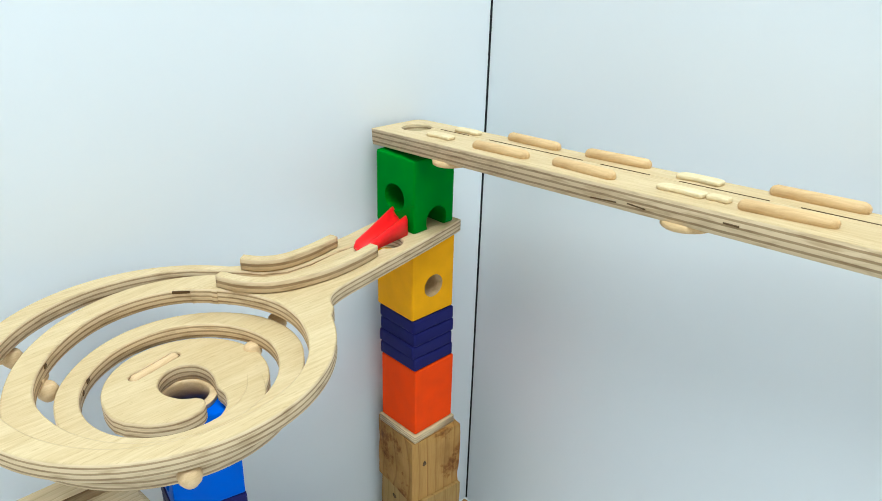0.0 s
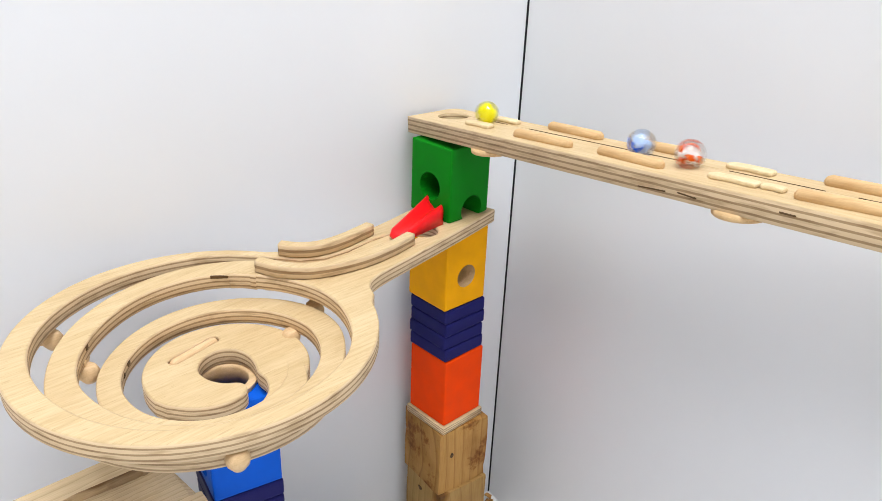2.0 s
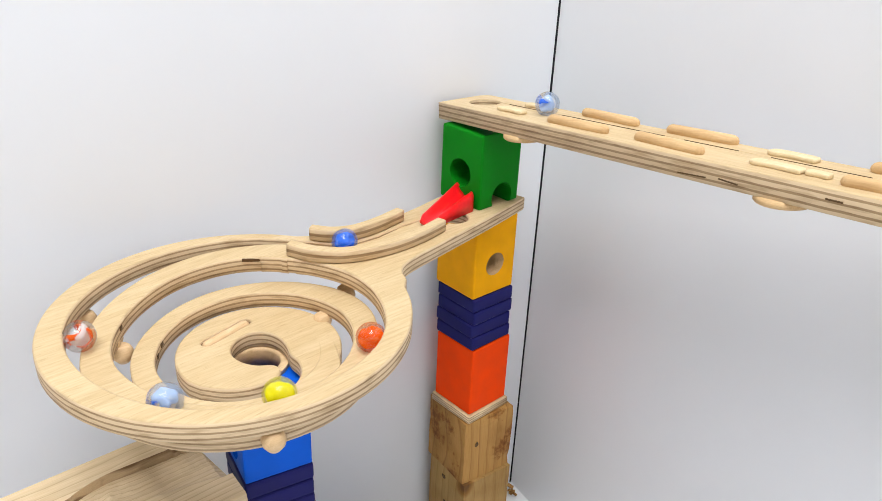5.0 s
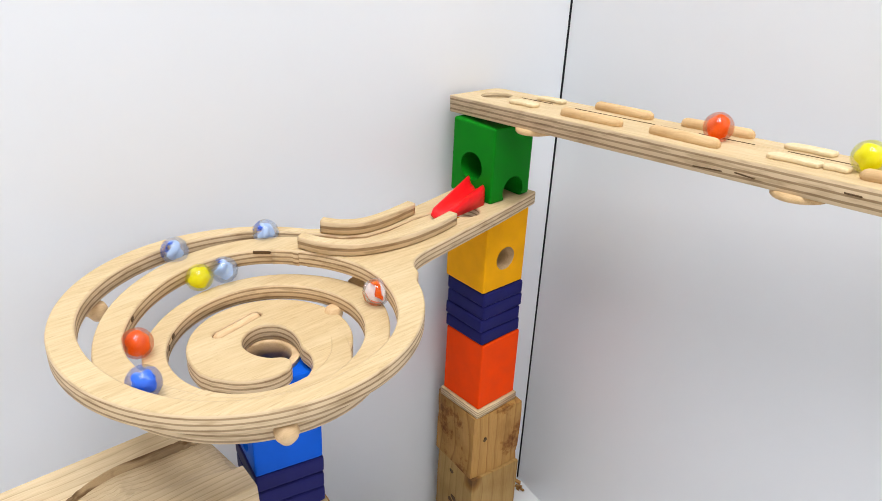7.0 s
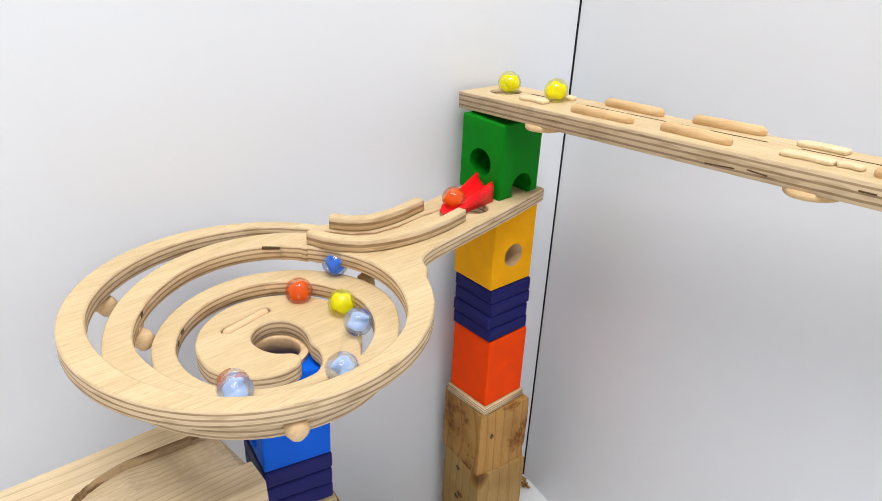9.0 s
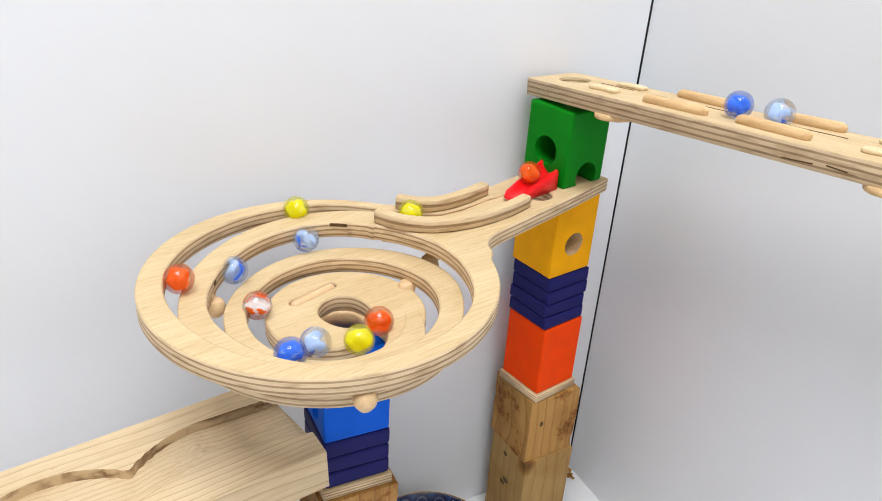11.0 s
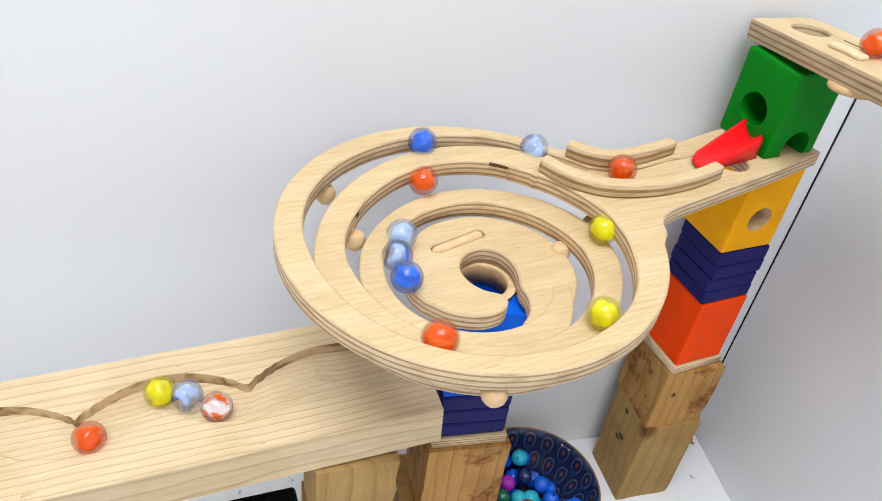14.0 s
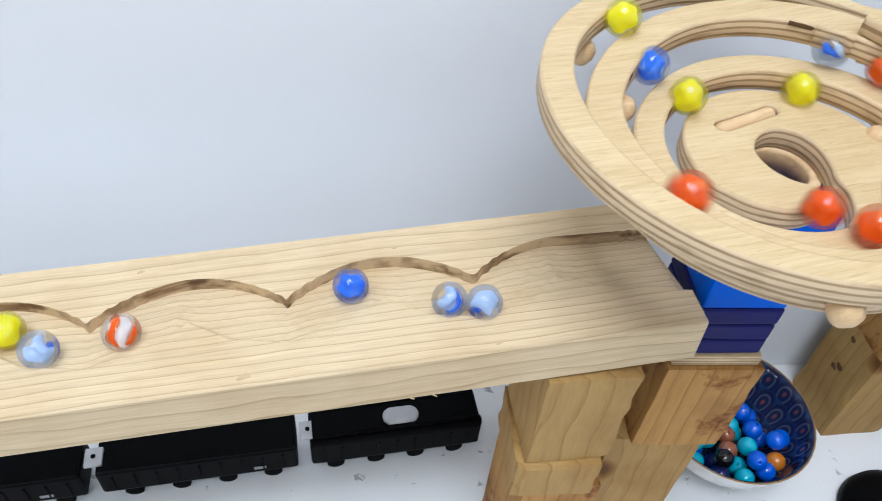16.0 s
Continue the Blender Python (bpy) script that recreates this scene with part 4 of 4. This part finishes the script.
    for p, q in zip(rows, rows[1:] + rows[:1]):
        for k in range(4):
            bm.faces.new((p[k], p[k + 1], q[k + 1], q[k]))
    for k in (0, 4):
        bm.faces.new([row[k] for row in rows])
    bmesh.ops.recalc_face_normals(bm, faces=bm.faces[:])
    part("bare_patch", bm, BOWL_OUT, thing, "white bare patch under the rim")


def build_beads():
    tints = {"royal blue": (0.006, 0.14, 0.88), "turquoise": (0.02, 0.56, 0.76), "dark green": (0.006, 0.17, 0.07), "copper": (0.38, 0.12, 0.05), "magenta": (0.5, 0.012, 0.55), "black": (0.006, 0.006, 0.008), "orange": (0.7, 0.22, 0.01), "navy": (0.005, 0.012, 0.12)}
    mats = {k: plastic("bead_" + k.replace(" ", "_"), v, 0.16, 0.8) for k, v in tints.items()}
    r = 0.0069
    prof = [(0.0012, -r * 0.98)] + [(r * math.cos(radians(a)), r * math.sin(radians(a))) for a in range(-78, 79, 12)] + [(0.0012, r * 0.98)]
    prof.append((0.0012, -r * 0.98))
    base = lathe(prof, 20)
    me = mesh_from("bead", base, [], True)
    order = ["turquoise", "royal blue", "turquoise", "turquoise", "copper", "royal blue", "turquoise", "royal blue", "navy", "royal blue", "black", "turquoise", "royal blue", "royal blue", "dark green", "navy", "turquoise", "royal blue", "navy"]
    rng = random.Random(11)
    spots = []
    for layer, (rad, count, z) in enumerate(((0.012, 4, 0.0150), (0.0275, 10, 0.0205), (0.0405, 15, 0.0285), (0.006, 3, 0.0265), (0.0205, 8, 0.0300), (0.034, 9, 0.0385))):
        for k in range(count):
            a = 2 * math.pi * (k + 0.37 * layer) / count + rng.uniform(-0.05, 0.05)
            if rad * (0.93 * math.cos(a) + 0.37 * math.sin(a)) > (0.031 if z < 0.03 else 0.024):
                continue
            spots.append((rad * math.cos(a), rad * math.sin(a), z + rng.uniform(-0.0006, 0.0008)))
    for i, (x, y, z) in enumerate(spots):
        name = {30: "magenta", 24: "orange", 33: "copper"}.get(i, order[(i * 7 + i // 5) % len(order)])
        data = me.copy()
        data.materials.append(mats[name])
        ob = new("bead", data)
        ob.matrix_basis = pose(-0.094 + x, 0.008 + y, z, rng.uniform(0, 180), rng.uniform(0, 180), 0)
        tagged(ob, f"shiny {name} round bead in the patterned bowl", "bead", "beads in the bowl")


def build_train():
    along = math.degrees(math.atan2(0.023, -0.262))
    x, y = -0.2695, 0.0600
    for kind, length in (("engine", 0.119), ("wagon", 0.128), ("wagon", 0.120)):
        m = pose(x, y, 0.0, 0, 0, along)
        thing = empty("toy_" + ("locomotive" if kind == "engine" else "wagon"), m, "black plastic toy locomotive on the floor under the beam" if kind == "engine" else "black plastic toy wagon behind the locomotive", "toy train", "toy train")
        bm = box(length, 0.030, 0.026, 0.0025)
        part("body", bm, BLACK, thing, at=pose(length / 2, 0, 0.014))
        bm = box(length * 0.96, 0.022, 0.006, 0.001)
        part("chassis", bm, BLACK_MATT, thing, at=pose(length / 2, 0, 0.008))
        for k in range(9):
            bm = box(0.0012, 0.0016, 0.014, 0.0003)
            part("rib", bm, BLACK_MATT, thing, at=pose(length * (k + 0.7) / 9.4, 0.0152, 0.020))
        for k in range(4):
            for side in (-1, 1):
                bm = rod(0.003, 0.0062, 16, 0.0006)
                part("wheel", bm, BLACK_MATT, thing, at=pose(length * (0.14 + 0.24 * k), side * 0.0105 - 0.0015, 0.0062, 0, 0, 90))
        if kind == "engine":
            part("roof", box(length * 0.97, 0.024, 0.004, 0.0018), BLACK, thing, at=pose(length * 0.5, -0.001, 0.0398))
            bm = lathe([(0.0, 0.0), (0.0066, 0.0), (0.0068, 0.0012), (0.0060, 0.0028), (0.0042, 0.0034), (0.0, 0.0036)], 28)
            for v in bm.verts:
                v.co.x = v.co.x + math.copysign(0.0058, v.co.x) if abs(v.co.x) > 1e-6 else v.co.x
            part("hatch", bm, CHROME, thing, "silver rounded hatch plate", at=pose(length * 0.47, 0.0025, 0.0436), smooth=True)
            for off in (-0.0095, 0.0095):
                part("ridge", box(length * 0.9, 0.0012, 0.0012, 0.0003), BLACK_MATT, thing, at=pose(length * 0.5, off, 0.0437))
            part("vent", rod(0.0015, 0.0028, 14, 0.0003), BLACK_MATT, thing, at=pose(length * 0.14, 0.003, 0.0435, 0, -90, 0))
            part("buffer", rod(0.006, 0.004, 14, 0.001), BLACK_MATT, thing, at=pose(-0.005, 0.0, 0.02))
        else:
            part("rail_strip", box(length * 0.98, 0.0022, 0.0026, 0.0005), BLACK_MATT, thing, at=pose(length / 2, 0.0136, 0.0398))
            part("rail_strip", box(length * 0.98, 0.0022, 0.0026, 0.0005), BLACK_MATT, thing, at=pose(length / 2, -0.0136, 0.0398))
            part("label_plate", box(0.008, 0.0006, 0.003, 0.0002), GREY, thing, "small grey plate", at=pose(length * 0.2, 0.0155, 0.020))
        plate_ob = part("coupler", box(0.011, 0.013, 0.003, 0.0006), CHROME, thing, "silver coupling plate with a screw", at=pose(length + 0.001, 0.003, 0.0395))
        part("screw", rod(0.001, 0.0016, 10, 0.0002), BLACK_MATT, plate_ob, at=pose(0, 0, 0.0030, 0, -90, 0))
        d = Vector((math.cos(radians(along)), math.sin(radians(along))))
        x += d.x * (length + 0.009)
        y += d.y * (length + 0.009)


def build_small_things():
    bm = lathe([(0.0, 0.0), (0.036, 0.0), (0.038, 0.003), (0.036, 0.010), (0.028, 0.016), (0.014, 0.0195), (0.0, 0.0205)], 40)
    thing = part("toy_dome", bm, BLACK, at=pose(0.003, -0.078, 0.0))
    tagged(thing, "low rounded black plastic toy lying on the floor", "toy")
    part("nub", rod(0.006, 0.0018, 10, 0.001), BLACK_MATT, thing, at=pose(-0.030, 0.008, 0.010, 0, -90, 0))
    rng = random.Random(3)
    for i in range(7):
        bm = box(rng.uniform(0.003, 0.008), rng.uniform(0.002, 0.004), 0.0012, 0.0003)
        for v in bm.verts:
            v.co.z += 0.0015 * math.sin(v.co.x * 500 + i)
        ob = part("dry_crumb", bm, BLOCK, at=pose(CORNER.x - 0.010 - rng.uniform(0, 0.006), CORNER.y - 0.009 - rng.uniform(-0.001, 0.006), 0.0016 + 0.0024 * (i // 2), rng.uniform(-25, 25), rng.uniform(-25, 25), rng.uniform(0, 180)))
        tagged(ob, "brown dry crumb swept into the wall corner", "debris", "crumbs in the corner")
    lamp = empty("ceiling_lamp", pose(-0.7, -0.6, 2.33), "square white ceiling lamp", "lamp")
    part("frame", board([(-0.65, -0.65), (0.65, -0.65), (0.65, 0.65), (-0.65, 0.65)], [[(-0.61, -0.61), (0.61, -0.61), (0.61, 0.61), (-0.61, 0.61)]], 0.0, 0.07, 0.004), GREY, lamp, "grey frame")


# ---- marbles ----
def lune(middle, wide, twist, out=0.0062):
    """A curved band of coloured glass from pole to pole inside a marble; angles in degrees."""
    bm = bmesh.new()
    sheets = []
    cols = max(4, int(wide / 12))
    for r in (out, out - 0.0007):
        rows = []
        for i in range(13):
            k = -76 + 152 * i / 12
            swing = middle + twist * i / 12 + 9 * math.sin(i * 0.9 + middle)
            span = wide * (0.82 + 0.18 * math.sin(i * 1.3 + wide))
            rows.append([bm.verts.new((r * math.cos(radians(k)) * math.cos(radians(swing + span * (j / cols - 0.5))), r * math.cos(radians(k)) * math.sin(radians(swing + span * (j / cols - 0.5))), 1.06 * r * math.sin(radians(k)))) for j in range(cols + 1)])
        sheets.append(rows)
    for si, sh in enumerate(sheets):
        for p, q in zip(sh, sh[1:]):
            for j in range(cols):
                f = (p[j], p[j + 1], q[j + 1], q[j])
                bm.faces.new(f[::-1] if si else f).smooth = True
    for j in (0, cols):
        for i in range(12):
            f = (sheets[0][i][j], sheets[0][i + 1][j], sheets[1][i + 1][j], sheets[1][i][j])
            bm.faces.new(f if j else f[::-1])
    for i in (0, 12):
        for j in range(cols):
            f = (sheets[0][i][j], sheets[0][i][j + 1], sheets[1][i][j + 1], sheets[1][i][j])
            bm.faces.new(f[::-1] if i else f)
    bmesh.ops.recalc_face_normals(bm, faces=bm.faces[:])
    return bm


def vane_core(blades, thin, twist, reach, start=0.0):
    """A twisted core of coloured glass with several blades; thin runs from 0 (round) to 1 (sheets)."""
    bm = bmesh.new()
    sides, rings = 36, 16
    rows = []
    for i in range(rings + 1):
        k = math.cos(math.pi * i / rings)
        girth = max(0.06, math.sqrt(max(0.0, 1 - k * k)))
        row = []
        for j in range(sides):
            a = 2 * math.pi * j / sides
            lobe = abs(math.cos(blades * (a - start - radians(twist) * k) / 2)) ** (0.6 + 2.2 * thin)
            r = reach * girth * ((1 - thin) * 0.75 + 0.08 + (0.17 + 0.75 * thin) * lobe) * (1 + 0.06 * math.sin(3 * a + 5 * k))
            row.append(bm.verts.new((r * math.cos(a), r * math.sin(a), 1.12 * reach * k)))
        rows.append(row)
    for p, q in zip(rows, rows[1:]):
        for j in range(sides):
            bm.faces.new((p[j], p[(j + 1) % sides], q[(j + 1) % sides], q[j])).smooth = True
    bm.faces.new(rows[0])
    bm.faces.new(rows[-1])
    bmesh.ops.recalc_face_normals(bm, faces=bm.faces[:])
    return bm


def marble_maker():
    ball = bmesh.new()
    bmesh.ops.create_uvsphere(ball, u_segments=40, v_segments=24, radius=R_MARBLE)
    ball_mesh = mesh_from("marble", ball, [], True)
    red, pale_red, white, lemon, pale_lemon, blue, sky = (1.0, 0.17, 0.006), (1.0, 0.42, 0.12), (1.0, 0.98, 0.95), (1.0, 0.94, 0.004), (1.0, 0.98, 0.25), (0.07, 0.27, 1.0), (0.36, 0.58, 1.0)
    haze = (0.86, 0.93, 1.0)
    looks = {
        "orange": ((swirl_glass("swirl_orange", red, pale_red), vane_core(3, 0.16, 60, 0.0061)), "clear glass marble with a bright orange-red swirl", (1.0, 0.97, 0.95)),
        "yellow": ((swirl_glass("swirl_yellow", lemon, pale_lemon), vane_core(3, 0.16, 70, 0.0062)), "clear glass marble with a lemon yellow swirl", (1.0, 1.0, 0.90)),
        "blue": ((swirl_glass("swirl_blue", blue, sky), vane_core(3, 0.25, 80, 0.0058)), "clear glass marble with a bright blue swirl", (0.95, 0.975, 1.0)),
        "ice": ((swirl_glass("swirl_pale_blue", (0.62, 0.77, 1.0), haze), vane_core(2, 0.70, 95, 0.0057), swirl_glass("swirl_blue_edge", blue, sky), lune(40, 44, 95, 0.0055)), "clear glass marble with a pale blue and white swirl", (0.975, 0.985, 1.0)),
        "striped": ((swirl_glass("swirl_white", white, haze), vane_core(2, 0.8, 60, 0.0060), swirl_glass("swirl_orange_band", red, pale_red), lune(20, 50, 60, 0.0060), swirl_glass("swirl_orange_band", red, pale_red), lune(150, 42, 60, 0.0060), swirl_glass("swirl_orange_band", red, pale_red), lune(265, 46, 60, 0.0060)), "clear glass marble with orange and white stripes", (0.99, 0.99, 0.99)),
    }
    cache = {}

    def make(look_name):
        bits, label, tint = looks[look_name]
        if look_name not in cache:
            data = ball_mesh.copy()
            data.materials.append(glass(look_name + "_marble_glass", tint))
            cache[look_name] = (data, [mesh_from("swirl", bm, mat, True) for mat, bm in zip(bits[0::2], bits[1::2])])
        data, vanes = cache[look_name]
        ob = new("marble", data)
        tagged(ob, label, "marble", "marbles on the run")
        for v in vanes:
            sw = new("swirl", v)
            sw.parent = ob
        return ob
    return make


# ---- the marbles' way ----
R_MARBLE = 0.008


def marble_way():
    """Points along which a marble's middle rolls, with the mark (stage, angle) of each: deck, block, channel, spiral, drop, beam."""
    pts, marks = [], []

    def add(p, mark):
        pts.append(Vector(p))
        marks.append(mark)

    x = 0.80
    while x > 0.027:
        add(DECK_POSE @ Vector((x, 0.0015 * math.sin(x * 2 * math.pi / 0.06), 0.0118 + 0.0072)), ("D", x))
        x -= 0.004
    deck_end = DECK_POSE @ Vector((0.022, 0.001, 0.012))
    for i, p in enumerate(smooth_line([deck_end, Vector((deck_end.x - 0.001, deck_end.y - 0.002, 0.398)), Vector((0.016, 0.021, 0.384)), Vector((0.0, 0.0185, 0.3775)), Vector((-0.014, 0.0155, 0.370)),
                                       Vector((-0.030, 0.0105, 0.361)), Vector((-0.046, 0.0065, 0.3570)), Vector((-0.066, 0.0035, 0.3560)), Vector((-0.088, 0.0018, 0.3555)), Vector((-0.108, 0.0045, 0.3545)), Vector((-0.1235, 0.0135, 0.3530)), Vector((-0.1320, 0.0235, 0.3515))], 6)):
        add((p.x, p.y, p.z - droop(p.x) * min(1.0, max(0.0, (0.39 - p.z) / 0.02))), ("C", i))
    for phi in range(38, 800, 4):
        r = slot_edge(phi) - 0.0078 + 0.003 * max(0.0, math.cos(radians(phi - 180)))
        q = around(SLOT, r, phi)
        add((q[0], q[1], strip_top(phi) + 0.0076), ("S", phi))
    for phi in range(804, 950, 6):
        k = (phi - 800) / 150
        r = slot_edge(phi) - 0.0060 + 0.0025 * k
        q = around(SLOT, r, phi)
        add((q[0], q[1], strip_top(740) + 0.0096 - 0.0015 * k), ("S", phi))
    last = pts[-1]
    for i, p in enumerate(smooth_line([last, Vector((-0.2035, -0.0550, last.z - 0.0004)), Vector((-0.1925, -0.0510, last.z - 0.001)), Vector((-0.1870, -0.0410, last.z - 0.002)), Vector((-0.1890, -0.0280, last.z - 0.006)), Vector((-0.1935, -0.0190, last.z - 0.016)),
                                       Vector((-0.1950, -0.0175, 0.285)), Vector((-0.2020, -0.0150, 0.268)), Vector((-0.2130, -0.0115, 0.2632)), BEAM_POSE @ Vector((0.006, beam_middle(0.006), 0.0035))], 6)):
        add(p, ("H", i))
    u = 0.010
    while u < 0.70:
        add(BEAM_POSE @ Vector((u, beam_middle(u), 0.0035)), ("B", u))
        u += 0.004
    return pts, marks


def motions():
    pts, marks = marble_way()
    run = [0.0]
    for a, c in zip(pts, pts[1:]):
        run.append(run[-1] + (c - a).length)
    run = np.array(run)
    xyz = np.array([tuple(p) for p in pts])
    make = marble_maker()

    def roll(look_name, order, knots):
        """One marble: knots of (seconds, metres along the way), eased from one to the next."""
        ob = make(look_name)
        t0, s0 = knots[0]
        wait = 0.395 - 0.0175 * order
        lead = max(0.15, t0 - (s0 - wait) / 0.27)
        ks = [(0.0, wait - 0.0005), (lead * 0.85, wait)] + list(knots)
        t_last, s_last = ks[-1]
        if t_last < 16.0:
            ks.append((16.0, s_last + 0.13 * (16.0 - t_last)))
        ts, ss = np.array([k[0] for k in ks]), np.array([k[1] for k in ks])
        d = np.diff(ss) / np.diff(ts)
        m = np.zeros(len(ks))
        for i in range(1, len(ks) - 1):
            if d[i - 1] > 0 and d[i] > 0:
                h0, h1 = ts[i] - ts[i - 1], ts[i + 1] - ts[i]
                m[i] = (h0 + h1) * 3 / ((2 * h1 + h0) / d[i - 1] + (h1 + 2 * h0) / d[i])
        m[-1] = d[-1]
        axis = Vector((math.sin(order * 2.1), math.cos(order * 1.3), 0.6)).normalized()
        rows = []
        for step in range(161):
            t = step / 10
            i = min(len(ks) - 2, int(np.searchsorted(ts, t, side="right")) - 1)
            h = ts[i + 1] - ts[i]
            k = (t - ts[i]) / h
            s = (2 * k ** 3 - 3 * k ** 2 + 1) * ss[i] + (k ** 3 - 2 * k ** 2 + k) * h * m[i] + (-2 * k ** 3 + 3 * k ** 2) * ss[i + 1] + (k ** 3 - k ** 2) * h * m[i + 1]
            p = [float(np.interp(s, run, xyz[:, c])) for c in range(3)]
            spin = Matrix.Rotation(order * 0.9 + s * 19.0, 4, axis)
            rows.append((t, Matrix.Translation(p) @ spin))
        walk(ob, rows)

    roll("orange", 1, [(1, 0.4985), (1.5, 0.6269), (2.5, 0.9960), (3, 1.1229), (3.5, 1.1869), (4, 1.2483), (6.5, 1.5280), (7, 1.5977), (7.5, 1.6546), (8, 1.7141), (10.5, 1.9487), (11, 1.9987), (12, 2.1156), (12.5, 2.1817), (13, 2.2232), (13.5, 2.2581), (14, 2.2924), (14.5, 2.3153), (15, 2.3417), (15.2, 2.3624)])
    roll("yellow", 2, [(1.5, 0.5794), (2, 0.7443), (2.5, 0.9141), (3, 1.0552), (3.5, 1.1152), (4, 1.1807), (6.5, 1.4574), (7, 1.5252), (7.5, 1.6008), (8, 1.6663), (10.5, 1.9321), (11, 1.9736), (11.5, 2.0193), (12, 2.1062), (12.5, 2.1623), (13, 2.2028), (13.5, 2.2248), (14, 2.2530), (14.5, 2.2862), (15, 2.3299), (15.5, 2.3682), (16, 2.4354)])
    roll("ice", 3, [(1.5, 0.4877), (2, 0.6172), (3, 0.9675), (3.5, 1.0417), (4, 1.1087), (6.5, 1.4418), (7, 1.5097), (7.5, 1.5830), (8, 1.6464), (10.5, 1.9064), (11, 1.9515), (11.5, 2.0011), (12.5, 2.1327), (13, 2.1772), (13.5, 2.2085), (14, 2.2383), (14.5, 2.2630), (15, 2.3097), (15.5, 2.3497), (16, 2.4159)])
    roll("striped", 4, [(2, 0.5843), (2.5, 0.7599), (3, 0.8745), (3.5, 0.9580), (4, 1.0279), (6.5, 1.3533), (7, 1.4014), (7.5, 1.4593), (8, 1.5290), (10.5, 1.8473), (11, 1.9013), (11.5, 1.9533), (12, 2.0080), (13, 2.1376), (13.5, 2.1896), (14, 2.2208), (14.5, 2.2376), (15, 2.2675), (15.5, 2.3331), (16, 2.3798)])
    roll("blue", 5, [(2.5, 0.5305), (3, 0.6632), (3.5, 0.7380), (6.5, 1.1674), (7, 1.2244), (7.5, 1.2856), (8, 1.3408), (10.5, 1.6031), (11, 1.6557), (11.5, 1.7103), (12, 1.7578), (12.5, 1.8022), (13, 1.8480), (13.5, 1.8850), (14, 1.9234), (14.5, 1.9677), (15.2, 2.1214), (15.5, 2.1884), (16, 2.2661)])
    roll("ice", 6, [(3, 0.5358), (3.5, 0.5885), (4, 0.6510), (6.5, 1.0193), (7, 1.0773), (7.5, 1.1399), (8, 1.2012), (10.5, 1.4867), (11, 1.5609), (11.5, 1.6288), (12, 1.6965), (12.5, 1.7525), (13, 1.8087), (13.5, 1.8650), (14, 1.9074), (14.5, 1.9520), (15, 2.0150), (15.5, 2.1608), (16, 2.2178)])
    roll("ice", 7, [(3.5, 0.5297), (4, 0.5819), (6.5, 0.9496), (7, 1.0212), (7.5, 1.0800), (8, 1.1451), (10.5, 1.4389), (11, 1.5068), (11.5, 1.5843), (12, 1.6489), (12.5, 1.7158), (13, 1.7757), (13.5, 1.8337), (14, 1.8900), (14.5, 1.9351), (15, 1.9924), (15.5, 2.1422), (16, 2.2022)])
    roll("orange", 8, [(6.5, 0.5472), (7, 0.6030), (7.5, 0.6681), (8, 0.7440), (10.5, 1.0889), (11, 1.1568), (11.5, 1.2186), (12, 1.2849), (12.5, 1.3464), (13, 1.4036), (13.5, 1.4600), (14, 1.5289), (14.5, 1.6052), (15, 1.6985), (15.2, 1.7544), (15.5, 1.8495), (16, 1.9735)])
    roll("yellow", 9, [(7, 0.5230), (7.5, 0.5783), (8, 0.6394), (10.5, 0.9881), (11, 1.0499), (11.5, 1.1097), (12, 1.1777), (12.5, 1.2384), (13, 1.3024), (13.5, 1.3599), (14, 1.4152), (14.5, 1.4743), (15, 1.5834), (15.2, 1.6491), (15.5, 1.7404), (16, 1.8827)])
    roll("yellow", 10, [(7.5, 0.5642), (8, 0.6240), (10.5, 0.9014), (11, 0.9740), (11.5, 1.0359), (12, 1.0934), (12.5, 1.1579), (13, 1.2202), (13.5, 1.2839), (14, 1.3444), (14.5, 1.3996), (15, 1.4929), (15.2, 1.5672), (15.5, 1.6681), (16, 1.8211)])
    roll("orange", 11, [(10, 0.7100), (10.3, 0.7840), (10.42, 0.8070), (10.8, 0.8385), (11, 0.8706), (11.5, 0.9449), (12, 1.0141), (12.5, 1.0738), (13, 1.1358), (13.5, 1.2004), (14, 1.2631), (14.5, 1.3244), (15, 1.4018), (15.2, 1.4558), (15.5, 1.5601), (16, 1.7083)])
    roll("blue", 12, [(10.5, 0.5839), (11, 0.6448), (11.5, 0.7187), (12.5, 0.8451), (13, 0.9332), (13.5, 1.0085), (14, 1.0698), (14.5, 1.1353), (15, 1.2351), (15.2, 1.3022), (15.5, 1.3924), (16, 1.5633)])
    roll("ice", 13, [(10.5, 0.5673), (11, 0.6201), (11.5, 0.6845), (12, 0.7591), (13, 0.8611), (13.5, 0.9359), (14, 1.0052), (14.5, 1.0602), (15, 1.1542), (15.2, 1.2206), (15.5, 1.3155), (16, 1.4710)])
    roll("orange", 14, [(12, 0.6298), (12.5, 0.7033), (13, 0.7960), (13.5, 0.8597), (14, 0.9517), (14.5, 1.0250), (15, 1.1256), (15.2, 1.1984), (15.5, 1.2997), (16, 1.4476)])
    roll("orange", 15, [(14, 0.7359), (15, 0.9090), (15.2, 0.9767), (15.5, 1.0721), (16, 1.2339)])
    roll("yellow", 16, [(15.2, 0.9004), (15.5, 0.9952), (16, 1.1174)])

build_setting()
build_first_tower()
build_chute()
build_spiral()
build_second_tower()
build_deck()
build_beam()
build_props()
build_bowl()
build_beads()
build_train()
build_small_things()
motions()
